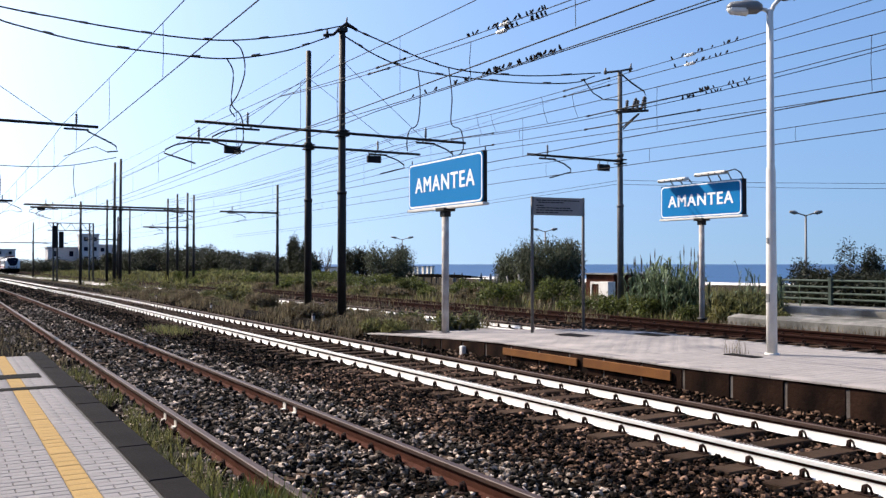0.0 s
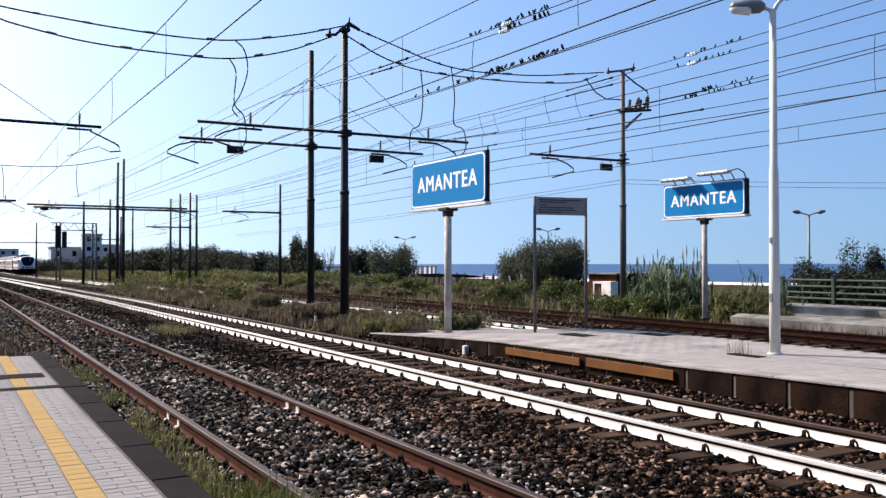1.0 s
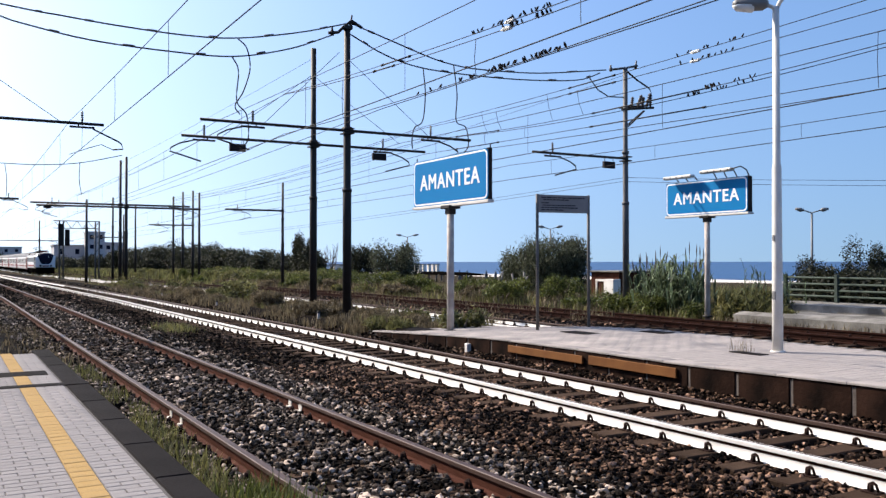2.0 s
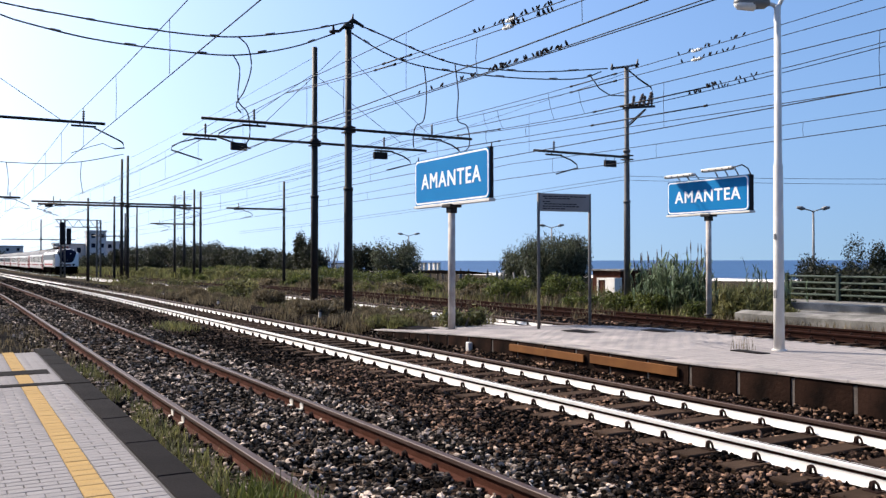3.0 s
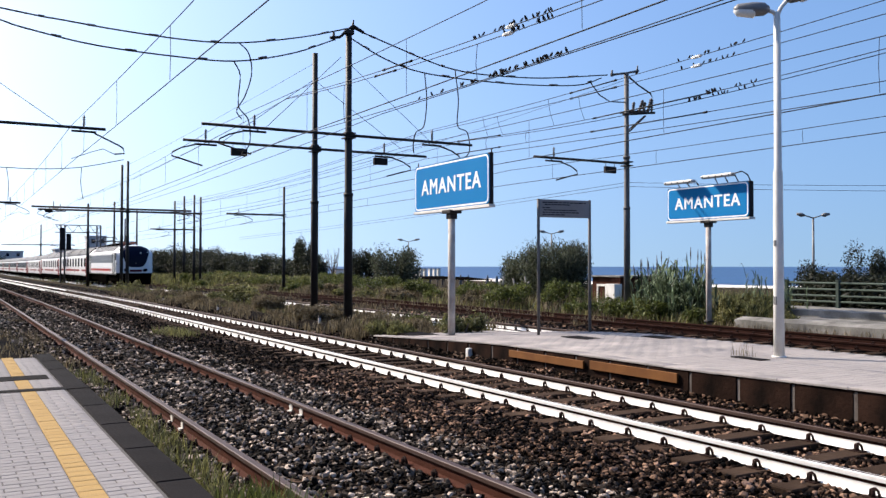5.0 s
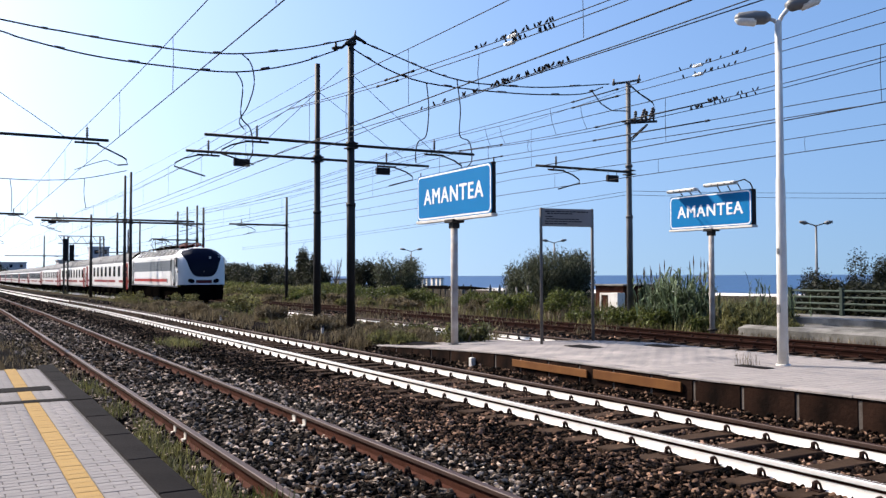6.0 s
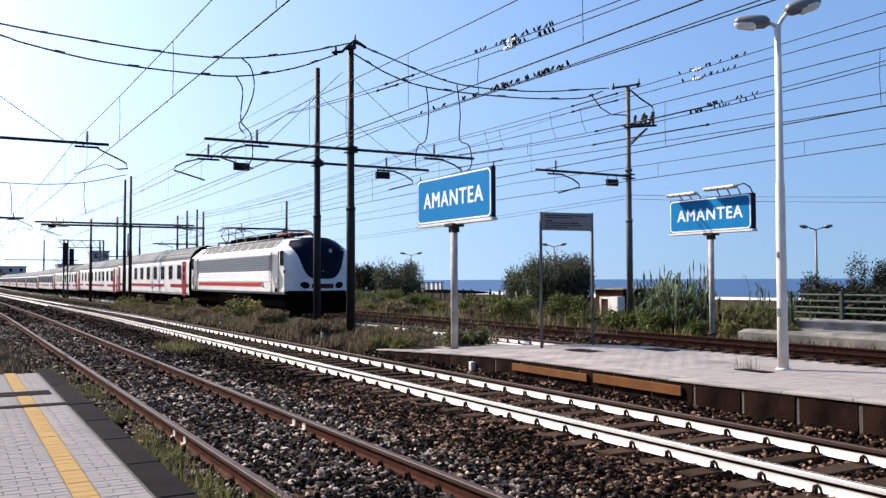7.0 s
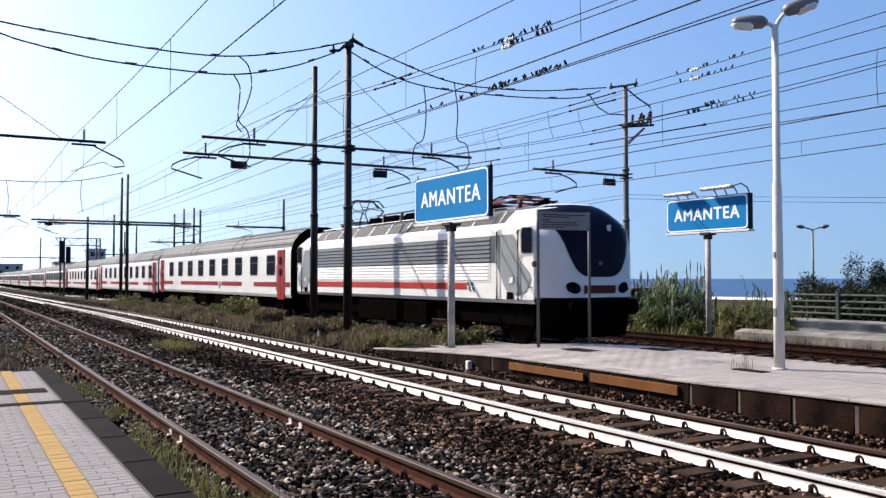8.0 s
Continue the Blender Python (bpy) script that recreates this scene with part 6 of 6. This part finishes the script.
# bare thin tree beside the dark ones
bare = thing("bare_tree", pose(29.6, 72, -0.8), "leafless pale thin tree among the shrubs", "tree", "trees")
bm = bmesh.new()
tube(bm, [(0, 0, -0.3), (0.05, 0, 1.2), (0, 0.05, 2.2)], [0.08, 0.06, 0.04], 6)
part("trunk", bm, M["bark"], bare)
for k in range(11):
    a = k * 2.4
    r, h = random.uniform(.5, 1.1), random.uniform(3.0, 4.3)
    e = Vector((math.cos(a) * r, math.sin(a) * r, h))
    f = Vector((0.03, 0, 0.9 + 0.12 * k))
    bm = bmesh.new()
    tube(bm, [f, f.lerp(e, .5) + Vector((math.cos(a) * .15, math.sin(a) * .15, 0)), e], [0.035, 0.025, 0.01], 5)
    for q in (.45, .6, .75):
        p = f.lerp(e, q)
        tube(bm, [p, p + Vector((random.uniform(-.3, .3), random.uniform(-.3, .3), random.uniform(.4, .7)))], [0.016, 0.006], 4)
    part("branch", bm, M["bark"], bare)
# fresh green bushes
for x, y, r, h, n in ((24, 44.7, 1.2, 0.95, 2200), (23.5, 38.3, 1.0, 0.85, 1800), (22.2, 33.4, 1.0, 1.0, 1800), (23.4, 30.5, 1.1, 1.1, 2200), (11.6, 38.8, 0.9, 0.95, 1600),
                      (24, 50.5, 1.6, 1.1, 2400), (25, 57, 1.6, 1.1, 1800), (25, 66, 2.0, 1.05, 2200), (25, 75, 2.2, 1.05, 2200), (26, 85, 2.2, 1.1, 1800),
                      (21.6, 24.6, 0.95, 0.85, 2200), (21.5, 23.0, 0.85, 0.8, 2000), (22.0, 27.4, 0.8, 0.5, 1400), (11.3, 21.6, 0.55, 0.45, 900), (11.4, 19.0, 0.6, 0.6, 1000),
                      (10.6, 62, 0.9, 0.9, 900), (11.9, 52, 0.9, 0.8, 900), (21.6, 21.0, 0.7, 0.7, 1200), (24.0, 35, 0.9, 0.9, 1400)):
    bush("bush", x, y, ground_z(x, y), r, r, h, n, 0.075, M["leafgreen"] if x > 12 else M["grassgreen"], "fresh green bush among dry grass", "bush", "green bushes", 12, False)

for k in range(34):
    y = 20.0 + 44 * (k / 34) ** 1.3 + random.uniform(-.3, .4)
    x = random.uniform(9.7, 12.1)
    r = random.uniform(0.3, 0.75)
    bush("bush", x, y, ground_z(x, y), r, r * 1.2, r * random.uniform(.55, .85), int(2200 + 2600 * r), 0.034, M[random.choice(("grassgreen", "grassdry", "grassdry"))],
         "low dry weed bush between the tracks", "bush", "weed bushes", 9, False, 2.4, 1.6)
for k in range(26):
    y = 36 + 63 * (k / 26) ** 1.1
    x = random.uniform(21.2, 25.5)
    r = random.uniform(0.5, 1.0)
    bush("bush", x, y, ground_z(x, y), r, r * 1.3, r * random.uniform(.6, .9), 1500, 0.085, M[random.choice(("grassgreen", "leafgreen", "grassdry", "grassdry"))],
         "ragged scrub bush beyond the siding", "bush", "scrub bushes", 10, False, 1.6, 1.0)


def blades(name, spots, h0, h1, width, lean, material, label, category="grass"):
    """Curved blades, three corners a piece side, as one stuff object."""
    s = np.array(spots)
    n = len(s)
    h = RNG.uniform(h0, h1, n)
    a = RNG.uniform(0, math.tau, n)
    side = np.stack([np.cos(a), np.sin(a), np.zeros(n)], 1) * (width * RNG.uniform(.6, 1.3, n))[:, None]
    d = np.stack([np.cos(a + 1.57), np.sin(a + 1.57), np.zeros(n)], 1) * (lean * RNG.uniform(0.1, 1, n) * h)[:, None]
    up = np.array([0, 0, 1.0])
    p1 = s + d * 0.35 + up * (h * 0.6)[:, None]
    p2 = s + d + up * h[:, None]
    v = np.stack([s - side, s + side, p1 + side * .8, p1 - side * .8, p2 + side * .1, p2 - side * .1], 1).reshape(-1, 3)
    f = (np.array([(0, 1, 2, 3), (3, 2, 4, 5)])[None] + 6 * np.arange(n)[:, None, None]).reshape(-1, 4)
    ob = new(name, array_mesh(name, v, f, material))
    return tagged(ob, label, category, kind="stuff")


def field(n, x0, x1, y0, y1, patch, keep, zf=None):
    out = []
    while len(out) < n:
        x, y = random.uniform(x0, x1), y0 + (y1 - y0) * random.random() ** 1.6
        if noise.noise((x * patch, y * patch * 0.6, 5.1)) < keep:
            continue
        out.append((x, y, (zf or ground_z)(x, y) - 0.03))
    return out


blades("dry_grass", field(15000, 9.35, 12.7, 19.4, 75, 0.7, 0.0), 0.1, 0.36, 0.012, 0.5, M["grassdry"], "dry straw-coloured grass between the tracks")
blades("green_grass", field(6000, 9.6, 12.6, 19.4, 75, 0.8, 0.15), 0.15, 0.42, 0.014, 0.4, M["grassgreen"], "green weeds between the tracks")
blades("dry_grass", field(26000, 21.0, 30, 18.8, 110, 0.25, -0.25), 0.15, 0.5, 0.02, 0.5, M["grassdry"], "tall dry grass beyond the siding")
blades("green_grass", field(10000, 20.6, 30, 19, 120, 0.3, 0.05), 0.2, 0.55, 0.022, 0.4, M["grassgreen"], "green undergrowth beyond the siding")
blades("dry_grass", field(9000, 24.8, 36, 14, 34, 0.3, -0.3), 0.35, 0.85, 0.014, 0.5, M["grassgreen"], "tall scrubby grass behind the railing")
blades("green_grass", field(7000, 26, 40, 90, 190, 0.15, -0.2), 0.5, 1.0, 0.06, 0.4, M["grassgreen"], "tall green scrub far along the line")
blades("dry_grass", field(5000, 12.6, 20.6, 22, 110, 0.5, 0.1, bed_z), 0.12, 0.35, 0.012, 0.5, M["grassdry"], "dry weeds growing in the seaside tracks")
blades("dry_grass", field(3800, 8.9, 9.75, 19.9, 60, 0.9, -0.25, bed_z), 0.1, 0.3, 0.01, 0.5, M["grassdry"], "dry weeds at the edge of the gravel")
blades("green_grass", field(9000, 20.8, 34, 78, 230, 0.12, -0.3), 0.4, 1.1, 0.06, 0.5, M["grassgreen"], "tall yellow-green scrub far beyond the siding")
blades("dry_grass", field(5000, 12.4, 22, 70, 210, 0.2, 0.0), 0.15, 0.5, 0.05, 0.6, M["grassgreen"], "weeds over the far seaside tracks")
for k in range(22):
    y = 62 + 75 * (k / 22)
    x = random.uniform(22.5, 31)
    r = random.uniform(1.2, 2.2)
    bush("bush", x, y, ground_z(x, y), r, r * 1.4, random.uniform(0.8, 1.35), 2400, 0.1, M["grassgreen" if k % 3 else "leafgreen"], "yellow-green scrub bush before the trees", "bush", "scrub bushes", 12, False, 2.0, 1.3)
# weeds along the near kerb and on the unused track
weeds = [(x, y, z - 0.02) for x, y, z in field(4600, 1.5, 2.15, 4.2, 17, 1.3, -0.05, bed_z)]
blades("weeds", weeds, 0.06, 0.26, 0.006, 0.7, M["grassgreen"], "green weeds along the dark kerb")
blades("weeds", [(2.05 + random.gauss(0, .13), 6.1 + random.gauss(0, .28), -0.13) for _ in range(620)], 0.08, 0.3, 0.007, 0.6, M["leafgreen"], "fresh tuft of grass beside the rusty rail")
blades("weeds", [(5.45 + random.gauss(0, .25), 24.6 + random.gauss(0, .7), -0.17) for _ in range(700)], 0.06, 0.22, 0.009, 0.8, M["grassgreen"], "low patch of weeds in the gravel")
blades("dry_grass", field(1000, 1.0, 2.2, 14.8, 40, 0.9, 0.0, bed_z), 0.05, 0.17, 0.009, 0.6, M["grassdry"], "dry weeds past the platform's end")
blades("weeds", [(10.89 + random.gauss(0, .05), 9.61 + random.gauss(0, .1), island_z(10.89, 9.61) - .01) for _ in range(46)], 0.06, 0.26, 0.003, 0.5, M["grassdry"], "thin dry weed in a paving joint")
blades("dry_grass", [(20.55 + random.gauss(0, .12), random.uniform(5, 18.8), -0.2) for _ in range(1100)], 0.06, 0.3, 0.012, 0.5, M["grassdry"], "dry weeds at the foot of the concrete edge")
# reeds round the second sign
def reed_bed(spots, h0, h1, count, length, width, label):
    """Upright stems with long leaves that arch out and droop, as one stuff object."""
    verts, faces = [], []

    def ribbon(pts, side, widths):
        k = len(verts)
        for p, w in zip(pts, widths):
            verts.append(p - side * w)
            verts.append(p + side * w)
        for i in range(len(pts) - 1):
            faces.append((k + 2 * i, k + 2 * i + 1, k + 2 * i + 3, k + 2 * i + 2))

    for x, y, z in spots:
        h = random.uniform(h0, h1)
        foot = np.array((x, y, z))
        tip = np.array((random.gauss(0, .09), random.gauss(0, .09), 1.0)) * h
        a = random.uniform(0, math.tau)
        side = np.array((math.cos(a), math.sin(a), 0))
        ribbon([foot, foot + tip * .6, foot + tip], side, (0.010, 0.008, 0.002))
        for _ in range(count):
            a = random.uniform(0, math.tau)
            out, side = np.array((math.cos(a), math.sin(a), 0)), np.array((-math.sin(a), math.cos(a), 0))
            p = foot + tip * random.uniform(0.2, 0.95)
            l, w = length * random.uniform(.6, 1.2), width * random.uniform(.7, 1.2)
            up, drop = random.uniform(.7, 1.5), random.uniform(-.3, .25)
            q = [p, p + out * l * .14 + np.array((0, 0, l * .38 * up)), p + out * l * .32 + np.array((0, 0, l * .62 * up)), p + out * l * .58 + np.array((0, 0, l * (.5 * up + drop * .5)))]
            ribbon(q, side, (w * .5, w, w * .7, 0.001))
    ob = new("reeds", array_mesh("reeds", np.array(verts), np.array(faces), M["reed"]))
    return tagged(ob, label, "reeds", kind="stuff")


reed_spots = []
for cx, cy, sd, n in ((22.3, 24.3, .3, 12), (22.3, 23.5, .45, 85), (22.2, 22.5, .5, 95), (22.1, 21.6, .4, 75)):
    reed_spots += [(cx + random.gauss(0, sd * .7), cy + random.gauss(0, sd), -0.1) for _ in range(n)]
reed_bed(reed_spots, 0.6, 1.8, 5, 0.6, 0.032, "tall grey-green reeds beside the second sign")
reed_bed([(22.5 + random.gauss(0, .3), random.uniform(17.6, 19.6), -0.05) for _ in range(24)], 0.8, 1.75, 5, 0.4, 0.016, "sparse reeds beside the sign post")
bm = bmesh.new()
for x, y, z in random.sample(reed_spots, 20):
    h, u, v = random.uniform(1.6, 2.3), random.gauss(0, .1), random.gauss(0, .1)
    tube(bm, [(x, y, -.1), (x + u * .5, y + v * .5, h * .6), (x + u, y + v, h)], [0.011, 0.009, 0.006], 5)
    tube(bm, [(x + u, y + v, h - .3), (x + u * 1.1, y + v * 1.1, h - .1), (x + u * 1.3, y + v * 1.3, h + .14)], [0.008, 0.022, 0.004], 6)
tagged(part("reed_plumes", bm, M["bark"]), "thin brown reed plumes above the leaves", "reeds", kind="stuff")
for x, y, r, h in ((21.9, 19.3, 0.7, 0.8), (21.8, 18.2, 0.6, 0.65), (22.3, 18.8, 0.7, 0.85), (21.4, 17.4, 0.4, 0.35)):
    bush("bush", x, y, -0.15, r, r * 1.2, h, 2600, 0.06, M["grassgreen"], "feathery yellow-green scrub beside the sign post", "bush", "scrub bushes", 12, False, 2.2, 1.6)
# bleached dead stalks in front of the olive shrub
stalk = thing("dead_stalk", pose(25.0, 36.6, 0.0), "bleached dead plant stalk before the olive shrub", "dead plant", "dead stalks")
bm = bmesh.new()
tube(bm, [(0, 0, -0.3), (0.03, 0, 0.6), (-0.05, 0.08, 1.1)], [0.035, 0.04, 0.05], 6)
tube(bm, [(0.03, 0, 0.6), (0.1, -0.12, 0.85)], [0.03, 0.045], 6)
part("stem", bm, M["concrete"], stalk)
for x, y, r in ((25.1, 35.7, 60), (24.8, 37.3, 200)):
    copy_thing(stalk, pose(x, y, 0.1, 0, 8, r))


# ------------------------------------------------------------ gravel
def stones(name, n, x0, x1, y0, y1, r0, r1, zf, skip, label, power=1.0, material="stone"):
    base = bmesh.new()
    bmesh.ops.create_icosphere(base, subdivisions=1, radius=1.0)
    bv = np.array([v.co[:] for v in base.verts])
    bf = np.array([[v.index for v in f.verts] for f in base.faces])
    base.free()
    c = []
    while len(c) < n:
        x, y = random.uniform(x0, x1), y0 + (y1 - y0) * random.random() ** power
        if skip(x, y):
            continue
        c.append((x, y, zf(x, y) + random.uniform(-0.022, 0.02)))
    c = np.array(c)
    q = RNG.normal(size=(n, 3, 3))
    e1 = q[:, 0] / np.linalg.norm(q[:, 0], axis=1, keepdims=True)
    e2 = np.cross(e1, q[:, 1])
    e2 /= np.linalg.norm(e2, axis=1, keepdims=True)
    e3 = np.cross(e1, e2)
    rot = np.stack([e1, e2, e3], 1)
    sc = RNG.uniform(r0, r1, (n, 1)) * RNG.uniform(0.35, 1.5, (n, 3))
    v = bv[None] * sc[:, None, :] * RNG.uniform(0.6, 1.25, (n, len(bv), 1))
    v = np.einsum("nvk,nkj->nvj", v, rot) * np.array((1, 1, 0.75)) + c[:, None, :]
    f = (bf[None] + len(bv) * np.arange(n)[:, None, None]).reshape(-1, 3)
    me = array_mesh(name, v.reshape(-1, 3), f, M[material])
    me.shade_flat()
    ob = new(name, me)
    return tagged(ob, label, "gravel", kind="stuff")


def on_rail(x, y):
    for k in (1, 2, 3, 4):
        for s in (-1, 1):
            if abs(x - TRACKS[k] - s * GAUGE / 2) < 0.085:
                return True
    for k, y0 in ((2, 10.473), (3, 10.473)):
        if abs(x - TRACKS[k]) < 1.3:
            d = (y - y0) / 0.6
            if abs(d - round(d)) < 0.2 and random.random() < (0.97 if k == 2 else 0.6):
                return True
    return False


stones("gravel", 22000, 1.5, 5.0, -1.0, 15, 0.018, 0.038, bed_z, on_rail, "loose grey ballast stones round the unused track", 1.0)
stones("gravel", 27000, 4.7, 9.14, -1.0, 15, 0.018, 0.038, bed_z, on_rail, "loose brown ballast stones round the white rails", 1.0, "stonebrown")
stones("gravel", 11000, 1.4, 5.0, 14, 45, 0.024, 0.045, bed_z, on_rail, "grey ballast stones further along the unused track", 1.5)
stones("gravel", 13000, 4.7, 9.15, 14, 45, 0.024, 0.045, bed_z, on_rail, "brown ballast stones further along the tracks", 1.5, "stoneshaded")
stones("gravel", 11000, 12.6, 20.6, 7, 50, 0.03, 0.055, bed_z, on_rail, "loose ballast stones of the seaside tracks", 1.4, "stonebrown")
stones("gravel", 5000, 1.2, 9.3, 40, 110, 0.05, 0.09, bed_z, on_rail, "ballast stones far along the tracks", 1.5, "stoneshaded")


# ------------------------------------------------------------ what moves
def train_y(t):
    """Where the locomotive's front corner stands: it brakes as it comes in."""
    return 214.494 - 31.708 * t + 0.87916 * t * t


def motions():
    times = [0.25 * k for k in range(33)]
    walk(LOCO, [(t, pose(TRACKS[3], train_y(t), fall(train_y(t) + 8))) for t in times])
    for i, c in enumerate(COACHES):
        off = LOCO_L + 0.78 + i * 26.55
        walk(c, [(t, pose(TRACKS[3], train_y(t) + off, fall(train_y(t) + off + 13))) for t in times])
    for w, y, r in LOCO_WHEELS + COACH_WHEELS:
        walk(w, [(k / 30, pose(0, y, r, math.degrees((214.494 - train_y(k / 30)) / r))) for k in range(241)])


motions()
